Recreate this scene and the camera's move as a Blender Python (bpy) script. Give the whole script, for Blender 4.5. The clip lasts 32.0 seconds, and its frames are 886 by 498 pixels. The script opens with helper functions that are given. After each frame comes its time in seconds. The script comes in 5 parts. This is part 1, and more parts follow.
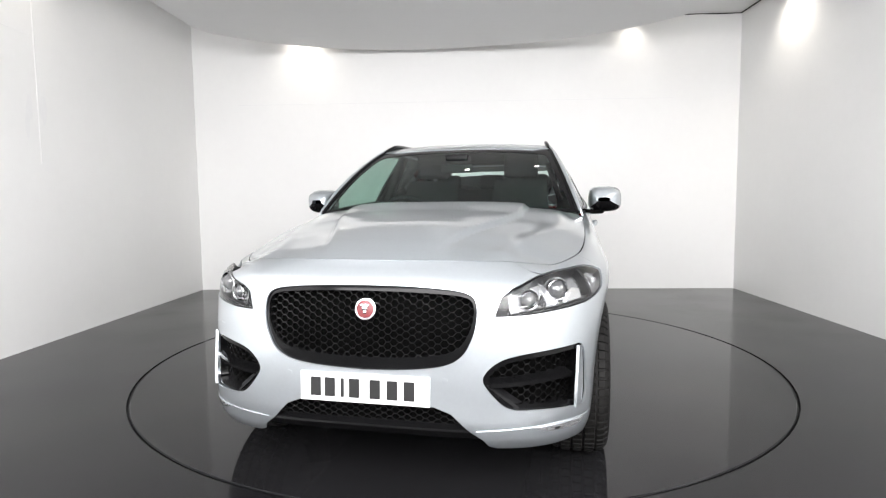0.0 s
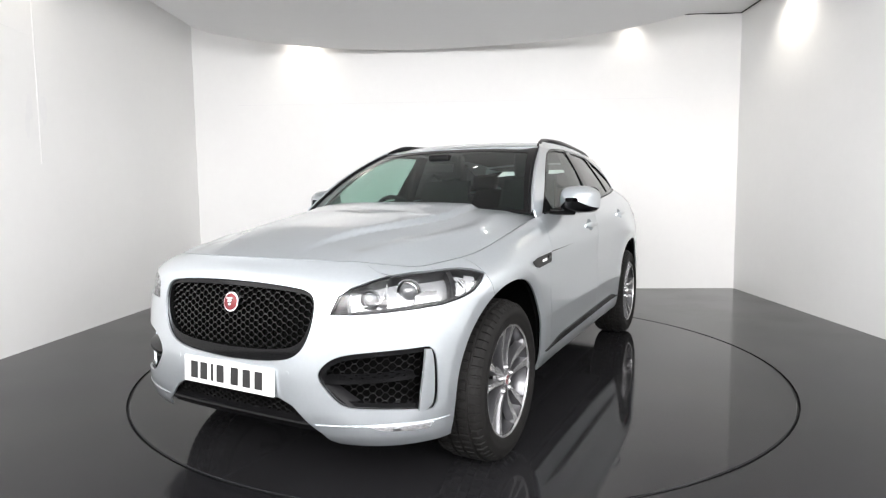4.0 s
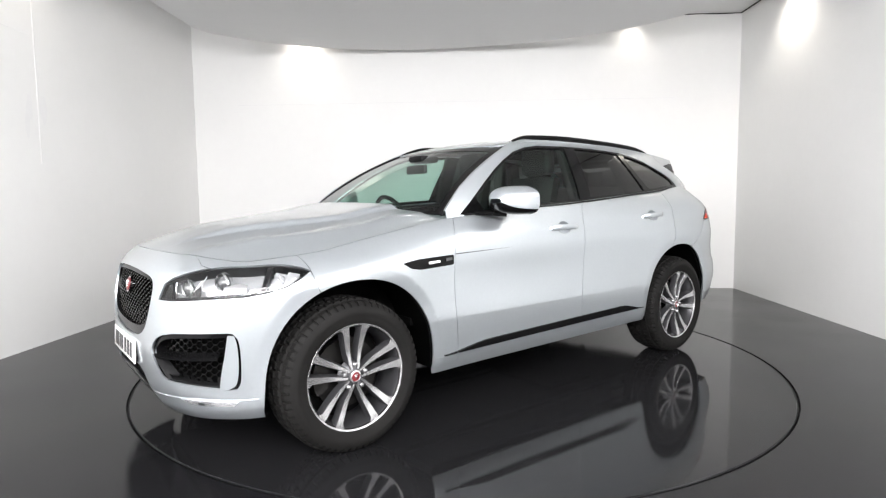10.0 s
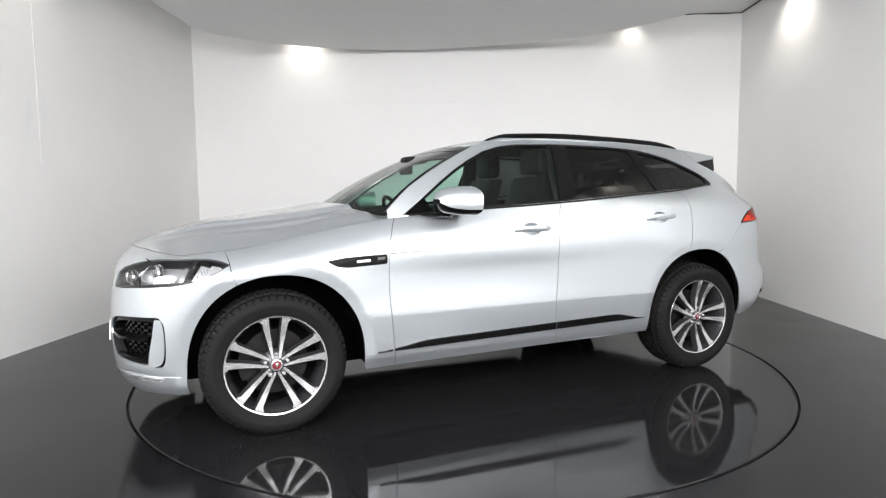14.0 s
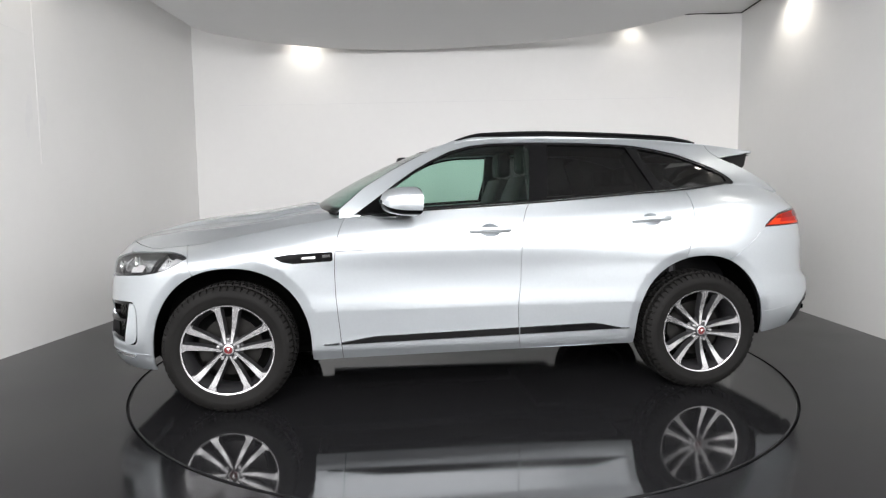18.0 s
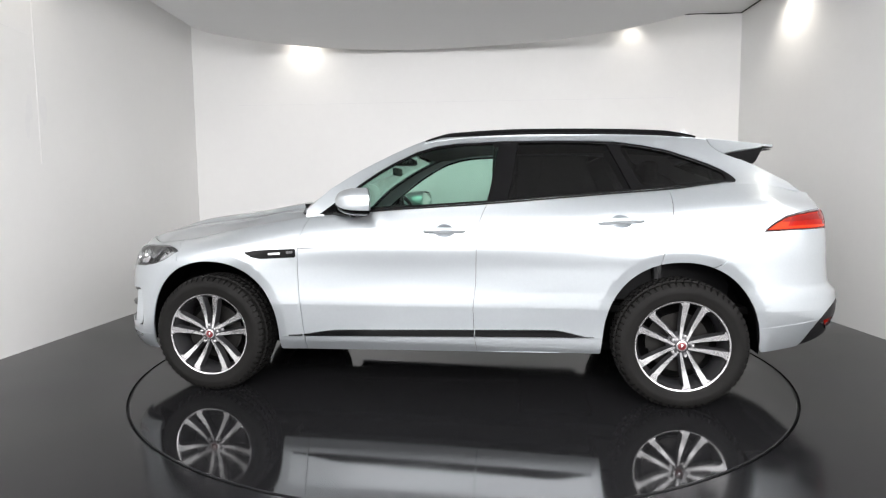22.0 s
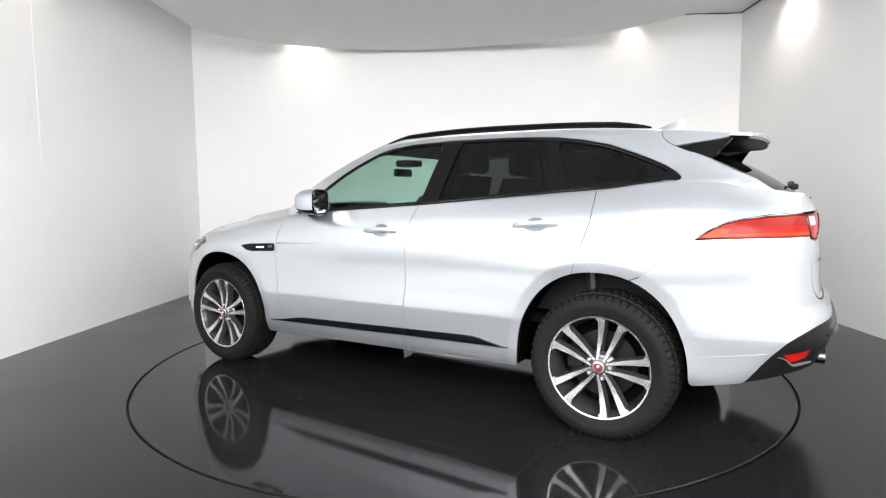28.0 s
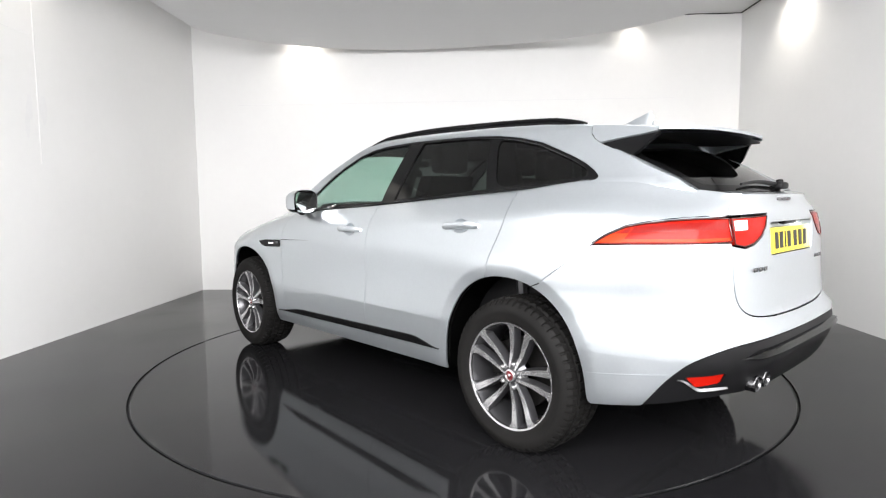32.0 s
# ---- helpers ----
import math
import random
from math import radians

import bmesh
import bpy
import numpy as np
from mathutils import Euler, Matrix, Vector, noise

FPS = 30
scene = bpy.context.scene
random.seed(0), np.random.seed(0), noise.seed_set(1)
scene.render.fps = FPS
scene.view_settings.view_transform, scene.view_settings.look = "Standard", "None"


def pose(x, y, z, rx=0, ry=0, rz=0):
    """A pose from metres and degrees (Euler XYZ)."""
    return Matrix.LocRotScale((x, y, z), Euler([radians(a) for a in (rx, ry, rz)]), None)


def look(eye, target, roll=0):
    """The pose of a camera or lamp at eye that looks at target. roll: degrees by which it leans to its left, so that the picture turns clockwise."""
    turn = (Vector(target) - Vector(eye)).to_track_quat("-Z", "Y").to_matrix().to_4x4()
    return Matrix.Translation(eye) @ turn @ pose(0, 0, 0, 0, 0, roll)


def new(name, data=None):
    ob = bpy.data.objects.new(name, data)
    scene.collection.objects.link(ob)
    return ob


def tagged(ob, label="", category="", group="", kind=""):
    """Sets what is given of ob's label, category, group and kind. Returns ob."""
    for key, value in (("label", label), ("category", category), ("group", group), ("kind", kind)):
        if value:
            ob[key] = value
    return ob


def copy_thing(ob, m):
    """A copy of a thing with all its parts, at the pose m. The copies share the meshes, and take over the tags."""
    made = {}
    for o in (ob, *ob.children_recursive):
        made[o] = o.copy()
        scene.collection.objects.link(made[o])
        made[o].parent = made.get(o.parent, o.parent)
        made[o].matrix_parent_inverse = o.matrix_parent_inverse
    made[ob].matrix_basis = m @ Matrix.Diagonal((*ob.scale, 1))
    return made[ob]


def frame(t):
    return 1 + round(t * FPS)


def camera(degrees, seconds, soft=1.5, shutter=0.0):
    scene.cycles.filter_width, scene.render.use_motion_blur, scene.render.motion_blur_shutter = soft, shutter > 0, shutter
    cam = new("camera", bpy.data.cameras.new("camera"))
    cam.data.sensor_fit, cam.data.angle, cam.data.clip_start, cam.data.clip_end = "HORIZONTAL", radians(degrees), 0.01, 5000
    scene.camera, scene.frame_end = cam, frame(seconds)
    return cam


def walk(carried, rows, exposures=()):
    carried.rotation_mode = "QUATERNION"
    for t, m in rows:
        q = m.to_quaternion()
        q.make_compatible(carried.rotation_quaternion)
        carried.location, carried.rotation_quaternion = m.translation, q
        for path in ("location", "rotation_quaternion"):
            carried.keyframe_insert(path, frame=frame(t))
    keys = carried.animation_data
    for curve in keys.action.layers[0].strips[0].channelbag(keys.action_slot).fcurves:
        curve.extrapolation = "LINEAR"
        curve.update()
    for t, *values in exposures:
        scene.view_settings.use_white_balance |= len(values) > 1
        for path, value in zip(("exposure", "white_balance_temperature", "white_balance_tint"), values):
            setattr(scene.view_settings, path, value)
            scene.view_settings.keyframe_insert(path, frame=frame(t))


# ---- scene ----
cam = camera(74.6, 32.0, soft=1.25)
EYE = (0.0, -4.428, 1.221)
LOOK = (EYE[0] - 0.02456, EYE[1] + 0.99589, EYE[2] - 0.08720)
VIEW = look(EYE, LOOK, -0.6)
walk(cam, [(0.0, VIEW), (32.0, VIEW)], exposures=[(0.0, 0.48), (3.0, 0.50), (6.0, 0.61), (9.0, 0.58), (11.0, 0.46), (13.0, 0.31), (17.0, 0.12), (19.0, 0.10), (23.0, 0.29), (25.0, 0.34), (28.0, 0.47), (32.0, 0.53)])

# ---- light ----
world = bpy.data.worlds.new("world")
scene.world = world
world.use_nodes = True
world.node_tree.nodes["Background"].inputs[0].default_value = (1, 1, 1, 1)
world.node_tree.nodes["Background"].inputs[1].default_value = 0.05


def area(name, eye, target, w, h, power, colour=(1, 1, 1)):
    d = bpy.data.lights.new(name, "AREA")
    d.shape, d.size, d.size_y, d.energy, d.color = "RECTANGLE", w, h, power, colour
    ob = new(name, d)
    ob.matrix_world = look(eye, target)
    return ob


def spot(name, eye, target, power, cone, colour=(1, 0.95, 0.88), radius=0.05, blend=0.8):
    d = bpy.data.lights.new(name, "SPOT")
    d.energy, d.spot_size, d.spot_blend, d.shadow_soft_size, d.color = power, radians(cone), blend, radius, colour
    ob = new(name, d)
    ob.matrix_world = look(eye, target)
    return ob


# unseen area lamps added as fill behind, beside and above the camera
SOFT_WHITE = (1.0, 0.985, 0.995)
area("rear_fill", (-0.1, -7.85, 2.2), (-0.1, 0, 2.0), 6.8, 2.4, 75, SOFT_WHITE)
area("side_fill", (-3.45, -5.1, 2.2), (0, -4.9, 1.8), 5.4, 2.4, 65, SOFT_WHITE)
area("side_fill", (3.38, -4.5, 2.1), (0, -4.3, 1.7), 6.4, 2.5, 85, SOFT_WHITE)
area("overhead_fill", (0, -5.9, 2.95), (0, -2.6, 0), 6.4, 2.6, 620, SOFT_WHITE)
# downlights in the slot between hung ceiling and walls
for x, y, dx, dy, power in ((-1.97, 3.37, 0, -1, 19), (2.25, 3.28, 0, -1, 6), (3.60, 2.0, -1, 0, 34), (-3.55, 0.35, 1, 0, 13), (3.55, -0.8, -1, 0, 26)):
    spot("slot_downlight", (x + 0.16 * dx, y + 0.16 * dy, 3.46), (x - 0.02 * dx, y - 0.02 * dy, 2.3), power, 120, (1.0, 0.93, 0.83), 0.06, 1.0)

# ---- materials ----


def material(name, colour, rough=0.5, metal=0.0, coat=0.0, grain=0.0, scale=40.0, bump=0.0, spec=0.5, vary=0.0):
    m = bpy.data.materials.new(name)
    m.use_nodes = True
    t = m.node_tree
    b = t.nodes["Principled BSDF"]
    b.inputs["Base Color"].default_value = (*colour, 1)
    b.inputs["Roughness"].default_value = rough
    b.inputs["Metallic"].default_value = metal
    b.inputs["Coat Weight"].default_value = coat
    b.inputs["Coat Roughness"].default_value = 0.03
    b.inputs["Specular IOR Level"].default_value = spec
    if grain or bump or vary:
        co = t.nodes.new("ShaderNodeTexCoord")
        fine = t.nodes.new("ShaderNodeTexNoise")
        fine.inputs["Scale"].default_value, fine.inputs["Detail"].default_value = scale, 4
        wide = t.nodes.new("ShaderNodeTexNoise")
        wide.inputs["Scale"].default_value, wide.inputs["Detail"].default_value = scale / 14, 5
        for n in (fine, wide):
            t.links.new(co.outputs["Object"], n.inputs["Vector"])
        mix = t.nodes.new("ShaderNodeMath")
        mix.operation = "MULTIPLY_ADD"
        t.links.new(wide.outputs["Fac"], mix.inputs[0])
        mix.inputs[1].default_value = 0.7
        half = t.nodes.new("ShaderNodeMath")
        half.operation = "MULTIPLY"
        half.inputs[1].default_value = 0.3
        t.links.new(fine.outputs["Fac"], half.inputs[0])
        t.links.new(half.outputs[0], mix.inputs[2])
        if grain:
            r = t.nodes.new("ShaderNodeMapRange")
            r.inputs[1].default_value, r.inputs[2].default_value = 0.3, 0.7
            r.inputs[3].default_value, r.inputs[4].default_value = 1 - grain, 1 + grain
            t.links.new(mix.outputs[0], r.inputs[0])
            mul = t.nodes.new("ShaderNodeVectorMath")
            mul.operation = "SCALE"
            mul.inputs[0].default_value = colour
            t.links.new(r.outputs[0], mul.inputs["Scale"])
            t.links.new(mul.outputs[0], b.inputs["Base Color"])
        if vary:
            r2 = t.nodes.new("ShaderNodeMapRange")
            r2.inputs[1].default_value, r2.inputs[2].default_value = 0.35, 0.65
            r2.inputs[3].default_value, r2.inputs[4].default_value = max(0.0, rough - vary), rough + vary
            t.links.new(wide.outputs["Fac"], r2.inputs[0])
            t.links.new(r2.outputs[0], b.inputs["Roughness"])
        if bump:
            bp = t.nodes.new("ShaderNodeBump")
            bp.inputs["Strength"].default_value, bp.inputs["Distance"].default_value = bump, 0.004
            t.links.new(mix.outputs[0], bp.inputs["Height"])
            t.links.new(bp.outputs[0], b.inputs["Normal"])
    return m


def glass(name, colour, rough=0.0, ior=1.45, gain=1.1):
    """Thin glass: tinted see-through with a mirror coat by angle."""
    m = bpy.data.materials.new(name)
    m.use_nodes = True
    t = m.node_tree
    t.nodes.clear()
    out = t.nodes.new("ShaderNodeOutputMaterial")
    mix = t.nodes.new("ShaderNodeMixShader")
    clear = t.nodes.new("ShaderNodeBsdfTransparent")
    clear.inputs[0].default_value = (*colour, 1)
    gl = t.nodes.new("ShaderNodeBsdfGlossy")
    gl.inputs["Roughness"].default_value = rough
    lw = t.nodes.new("ShaderNodeLayerWeight")
    lw.inputs[0].default_value = 0.5
    sharp = t.nodes.new("ShaderNodeMath")
    sharp.operation = "POWER"
    sharp.inputs[1].default_value = 4.0
    t.links.new(lw.outputs["Facing"], sharp.inputs[0])
    fr = t.nodes.new("ShaderNodeMath")
    fr.operation = "MULTIPLY_ADD"
    fr.inputs[1].default_value, fr.inputs[2].default_value = 0.85, ((ior - 1) / (ior + 1)) ** 2 * gain
    t.links.new(sharp.outputs[0], fr.inputs[0])
    t.links.new(fr.outputs[0], mix.inputs[0])
    t.links.new(clear.outputs[0], mix.inputs[1])
    t.links.new(gl.outputs[0], mix.inputs[2])
    t.links.new(mix.outputs[0], out.inputs[0])
    return m


def glow(name, colour, power):
    m = bpy.data.materials.new(name)
    m.use_nodes = True
    b = m.node_tree.nodes["Principled BSDF"]
    b.inputs["Base Color"].default_value = (*colour, 1)
    b.inputs["Emission Color"].default_value = (*colour, 1)
    b.inputs["Emission Strength"].default_value = power
    return m


WALL = material("white_wall_paint", (0.80, 0.80, 0.79), 0.55, grain=0.02, scale=12, bump=0.10)
CEIL = material("ceiling_paint", (0.74, 0.74, 0.74), 0.7, grain=0.02, scale=10)
FLOOR = material("grey_floor_paint", (0.0082, 0.0082, 0.0090), 0.15, grain=0.10, scale=18, bump=0.03, vary=0.05, spec=0.20)
DISC = material("gloss_turntable", (0.0105, 0.0105, 0.0113), 0.075, grain=0.10, scale=14, bump=0.025, vary=0.03, spec=0.18)
RIM_EDGE = material("turntable_gap", (0.008, 0.008, 0.008), 0.5)
STAIN = material("scuffed_wall_paint", (0.772, 0.772, 0.77), 0.6, grain=0.03, scale=20)
PAINT = material("silver_metallic_paint", (0.565, 0.606, 0.636), 0.29, metal=0.84, coat=0.9, grain=0.02, scale=900)
BLACK = material("gloss_black_trim", (0.004, 0.004, 0.0043), 0.08, grain=0.05, spec=0.16)
SATIN = material("black_plastic", (0.0055, 0.0055, 0.006), 0.45, spec=0.15, grain=0.15, scale=200, bump=0.1)
DARK = material("dark_underbody", (0.0022, 0.0022, 0.0022), 0.85, spec=0.05, grain=0.2, scale=30)
RUBBER = material("tyre_rubber", (0.0080, 0.0077, 0.0074), 0.66, spec=0.11, grain=0.25, scale=60, bump=0.2)
ALLOY = material("machined_alloy", (0.60, 0.60, 0.61), 0.27, metal=0.9, grain=0.03, scale=300)
GUN = material("dark_grey_alloy_paint", (0.060, 0.060, 0.064), 0.28, metal=0.6, coat=0.4, grain=0.05, scale=80)
CHROME = material("chrome", (0.82, 0.82, 0.83), 0.06, metal=1.0, grain=0.01)
STEEL = material("brake_steel", (0.028, 0.027, 0.026), 0.42, metal=0.9, grain=0.1, scale=80)
RED = material("red_badge_enamel", (0.13, 0.010, 0.013), 0.35, coat=0.1, grain=0.03)
RED_LENS = material("red_lamp_lens", (0.30, 0.007, 0.003), 0.14, spec=0.14, grain=0.05, scale=120)
DEEP_RED = material("deep_red_lens", (0.19, 0.0045, 0.0025), 0.12, spec=0.2, grain=0.05, scale=120)
SMOKE = material("smoked_red_lens", (0.06, 0.006, 0.004), 0.2, coat=0.2, grain=0.05)
AMBER_LENS = material("orange_lamp_lens", (0.50, 0.032, 0.006), 0.16, spec=0.14, grain=0.05, scale=120)
PLATE_W = material("white_plate", (0.78, 0.78, 0.77), 0.35, coat=0.3, grain=0.01)
PLATE_Y = material("yellow_plate", (0.78, 0.62, 0.03), 0.35, coat=0.3, grain=0.01)
INK = material("plate_ink", (0.012, 0.012, 0.012), 0.4, grain=0.05)
MESH_BLACK = material("moulded_black_mesh", (0.003, 0.003, 0.003), 0.16, grain=0.1, scale=100, spec=0.40)
BULB = glow("downlight_lens", (1.0, 0.97, 0.92), 30.0)
LEATHER = material("dark_leather", (0.006, 0.006, 0.0065), 0.5, spec=0.25, grain=0.15, scale=120, bump=0.03)
LINING = material("grey_headlining", (0.04, 0.04, 0.04), 0.8, grain=0.05, scale=150)
PIPE = material("polished_exhaust_steel", (0.16, 0.16, 0.165), 0.26, metal=1.0, grain=0.05, scale=80)
INSERT = material("bright_lens_plastic", (0.74, 0.75, 0.77), 0.14, metal=0.85, coat=0.6, grain=0.05, scale=60)
MIRROR = material("mirror_glass", (0.9, 0.9, 0.9), 0.02, metal=1.0, grain=0.005)
SCREEN_GLASS = glass("windscreen_glass", (0.56, 0.72, 0.66))
SIDE_GLASS = glass("door_glass", (0.62, 0.80, 0.72))
PRIVACY_GLASS = glass("privacy_glass", (0.06, 0.063, 0.062), 0.0, 1.5, 0.9)
REAR_GLASS = glass("rear_screen_glass", (0.03, 0.032, 0.033), 0.0, 1.5, 1.2)
LAMP_GLASS = glass("lamp_cover", (0.97, 0.975, 0.98), 0.0, 1.45, 0.8)
LAMP_IN = material("lamp_bowl", (0.56, 0.57, 0.58), 0.24, metal=0.72, grain=0.05, scale=60)
LENS = material("projector_lens", (0.07, 0.072, 0.075), 0.05, metal=0.1, coat=1.0, grain=0.05)
LAMP_DARK = material("lamp_bezel", (0.008, 0.008, 0.009), 0.3, metal=0.0, spec=0.2, grain=0.05)

# ---- shape of the car ----
def curve(*pts):
    """A smooth curve through (x, y) pairs, flat beyond its ends."""
    xs, ys = [q[0] for q in pts], [q[1] for q in pts]
    n = len(xs)
    d = [(ys[i + 1] - ys[i]) / (xs[i + 1] - xs[i]) for i in range(n - 1)]
    m = [d[0]] + [0.0 if d[i - 1] * d[i] <= 0 else 2 * d[i - 1] * d[i] / (d[i - 1] + d[i]) for i in range(1, n - 1)] + [d[-1]]

    def f(x):
        if x <= xs[0]:
            return ys[0]
        if x >= xs[-1]:
            return ys[-1]
        i = 0
        while x > xs[i + 1]:
            i += 1
        h = xs[i + 1] - xs[i]
        t = (x - xs[i]) / h
        return ((1 + 2 * t) * (1 - t) ** 2 * ys[i] + t * (1 - t) ** 2 * h * m[i]
                + t * t * (3 - 2 * t) * ys[i + 1] + t * t * (t - 1) * h * m[i + 1])
    return f


def smooth(a, b, x):
    t = min(1.0, max(0.0, (x - a) / (b - a)))
    return t * t * (3 - 2 * t)


# car space: x forward, y to its left, z up, origin on the floor midway between the axles
AXLE, HUB_Z, TYRE_R = 1.437, 0.372, 0.376
ARCH_F = (1.415, 0.365, 0.445, 0.475)
ARCH_R = (-1.425, 0.375, 0.425, 0.475)
X0F, X0R, LOOP = 1.15, -1.10, 1.65
side_y = curve((0.24, 0.868), (0.30, 0.889), (0.34, 0.905), (0.40, 0.9150), (0.50, 0.9228), (0.55, 0.9260), (0.570, 0.9272), (0.577, 0.9276), (0.584, 0.9275), (0.62, 0.9262), (0.68, 0.9240), (0.80, 0.9232), (0.92, 0.928), (1.0, 0.917), (1.1, 0.895), (1.2, 0.865), (1.3, 0.83))
plain_y = curve((0.24, 0.868), (0.30, 0.886), (0.40, 0.900), (0.50, 0.911), (0.58, 0.9175), (0.68, 0.921), (0.80, 0.924), (0.92, 0.928), (1.0, 0.917), (1.1, 0.895), (1.2, 0.865), (1.3, 0.83))
CREASE_ROWS = (0.555, 0.564, 0.570, 0.5735, 0.577, 0.5805, 0.584, 0.591, 0.60)
nose_x = curve((0.24, 2.16), (0.30, 2.215), (0.40, 2.245), (0.55, 2.255), (0.70, 2.25), (0.85, 2.225), (0.93, 2.19), (1.0, 2.14))
tail_x = curve((0.24, -2.20), (0.34, -2.31), (0.45, -2.385), (0.56, -2.425), (0.66, -2.415), (0.72, -2.37), (0.9, -2.355), (1.06, -2.35), (1.15, -2.34), (1.24, -2.305))
nose_n = curve((0.25, 4.2), (0.40, 3.9), (0.55, 3.55), (0.7, 3.4), (0.95, 3.2))
tail_n = curve((0.25, 4.6), (0.6, 4.4), (1.0, 4.3), (1.25, 3.6))
# hood heights along the middle, and the drop from there to its edge
hood_mid = curve((0.7, 1.195), (1.0, 1.175), (1.168, 1.160), (1.364, 1.138), (1.56, 1.113), (1.757, 1.087), (1.955, 1.045), (2.06, 1.012), (2.13, 0.984), (2.2, 0.95))
hood_drop = curve((0.7, 0.07), (1.0, 0.085), (1.3, 0.105), (1.6, 0.125), (1.85, 0.115), (2.0, 0.07), (2.14, 0.0))
belt_z = curve((-2.3, 1.222), (-2.1, 1.255), (-1.9, 1.285), (-1.72, 1.287), (-1.395, 1.256), (-1.0, 1.228), (-0.33, 1.180), (0.34, 1.143), (0.73, 1.118), (0.95, 1.105))
belt_y = curve((-2.2, 0.56), (-1.95, 0.665), (-1.766, 0.705), (-1.4, 0.772), (-1.0, 0.815), (-0.4, 0.852), (0.2, 0.862), (0.733, 0.835), (0.95, 0.83), (1.15, 0.835))
EDGE_N, EDGE_X, EDGE_Y = 2.9, 2.14, 0.835
REAR_X, REAR_N = -2.285, 8.0


def half_width(x, z):
    lip = 1 - smooth(0.80, 1.02, z)
    flare = 0.034 * math.exp(-((x - AXLE) / 0.42) ** 2) * lip
    flare += 0.034 * math.exp(-((x + AXLE) / 0.46) ** 2) * (1 - smooth(0.84, 1.12, z))
    waist = -0.006 * math.exp(-((x - 0.1) / 0.6) ** 2) * math.exp(-((z - 0.74) / 0.12) ** 2)
    lips = 0.0
    for cx, cz, a, b in (ARCH_F, ARCH_R):
        rho = (abs((x - cx) / a) ** 2.15 + abs((z - cz) / b) ** 2.15) ** (1 / 2.15)
        lips -= 0.0085 * min(1.0, max(0.0, (1.125 - rho) / 0.125))
    ahead = smooth(1.05, 1.65, x)
    return side_y(z) * (1 - ahead) + plain_y(z) * ahead + flare + waist + lips


def spread(u, nose, n, tail, tn, width):
    """The point at u on a rounded plan outline (u runs along the side and round both ends)."""
    if u > X0F:
        a = (u - X0F) / LOOP * math.pi / 2
        s, c = math.sin(a), math.cos(a)
        r = (abs(s) ** n + abs(c) ** n) ** (-1 / n)
        x = X0F + (nose - X0F) * s * r
        return x, width(x) * c * r
    if u < X0R:
        a = (X0R - u) / LOOP * math.pi / 2
        s, c = math.sin(a), math.cos(a)
        r = (abs(s) ** tn + abs(c) ** tn) ** (-1 / tn)
        x = X0R + (tail - X0R) * s * r
        return x, width(x) * c * r
    return u, width(u)


def hood_z(x, y):
    w = EDGE_Y * (1 - min(0.999, max(0.0, (x - X0F) / (EDGE_X - X0F))) ** EDGE_N) ** (1 / EDGE_N)
    k = abs(y) / max(w, 0.05)
    edge = 0.235 + 0.265 * smooth(2.15, 1.05, x)
    bulge = 0.024 * (1 - smooth(edge - 0.008, edge + 0.028, abs(y))) * smooth(2.12, 1.75, x)
    ridge = 0.50 + 0.20 * smooth(2.1, 1.2, x)
    swell = 0.013 * math.exp(-((abs(y) - ridge) / 0.055) ** 2) * smooth(2.12, 1.95, x) * smooth(0.80, 1.1, x)
    lip = 0.018 * smooth(1.3, 0.98, x) * (1 - smooth(0.80, 0.97, k))
    return lip + hood_mid(x) - 0.012 * smooth(2.1, 1.8, x) + bulge + swell - hood_drop(x) * min(k, 1.15) ** 2.6


def edge_plan(u):
    if u >= X0F:
        return spread(u, EDGE_X, EDGE_N, -2, 3, lambda x: EDGE_Y)
    return spread(u, 2, 3, REAR_X, REAR_N, belt_y)


def edge_z(u):
    x, y = edge_plan(u)
    b = belt_z(x)
    return b + (hood_z(x, y) - b) * smooth(0.72, 1.0, x)


def body(u, v):
    """The outside of the lower body; v is the height, but for the roll into the shoulder above it."""
    top = edge_z(u)
    roll = 0.15 - 0.07 * smooth(1.9, 2.6, u) - 0.02 * smooth(-1.4, -2.2, u)
    low = top - roll
    if v <= low:
        x, y = spread(u, nose_x(v), nose_n(v), tail_x(v), tail_n(v), lambda x: half_width(x, v))
        return x, y, v
    w = (v - low) / roll * math.pi / 2
    q = 1 - math.cos(min(w, math.pi / 2))
    z = low + roll * (0.42 * (v - low) / roll + 0.58 * math.sin(min(w, math.pi / 2)))
    x, y = spread(u, nose_x(z), nose_n(z), tail_x(z), tail_n(z), lambda x: half_width(x, z))
    ex, ey = edge_plan(u)
    return x + (ex - x) * q, y + (ey - y) * q, z


def u_front(y, z):
    """u of the point at y on the nose."""
    w = half_width(2.0, z)
    n = nose_n(z)
    c = min(0.9999, abs(y) / w)
    s = (1 - c ** n) ** (1 / n)
    u = X0F + math.atan2(s, c) / (math.pi / 2) * LOOP
    return u if y >= 0 else 2 * (X0F + LOOP) - u


def u_side(x, z):
    if x > X0F:
        n = nose_n(z)
        s = min(0.9999, (x - X0F) / (nose_x(z) - X0F))
        return X0F + math.atan2(s, (1 - s ** n) ** (1 / n)) / (math.pi / 2) * LOOP
    if x < X0R:
        n = tail_n(z)
        s = min(0.9999, (X0R - x) / (X0R - tail_x(z)))
        return X0R - math.atan2(s, (1 - s ** n) ** (1 / n)) / (math.pi / 2) * LOOP
    return x


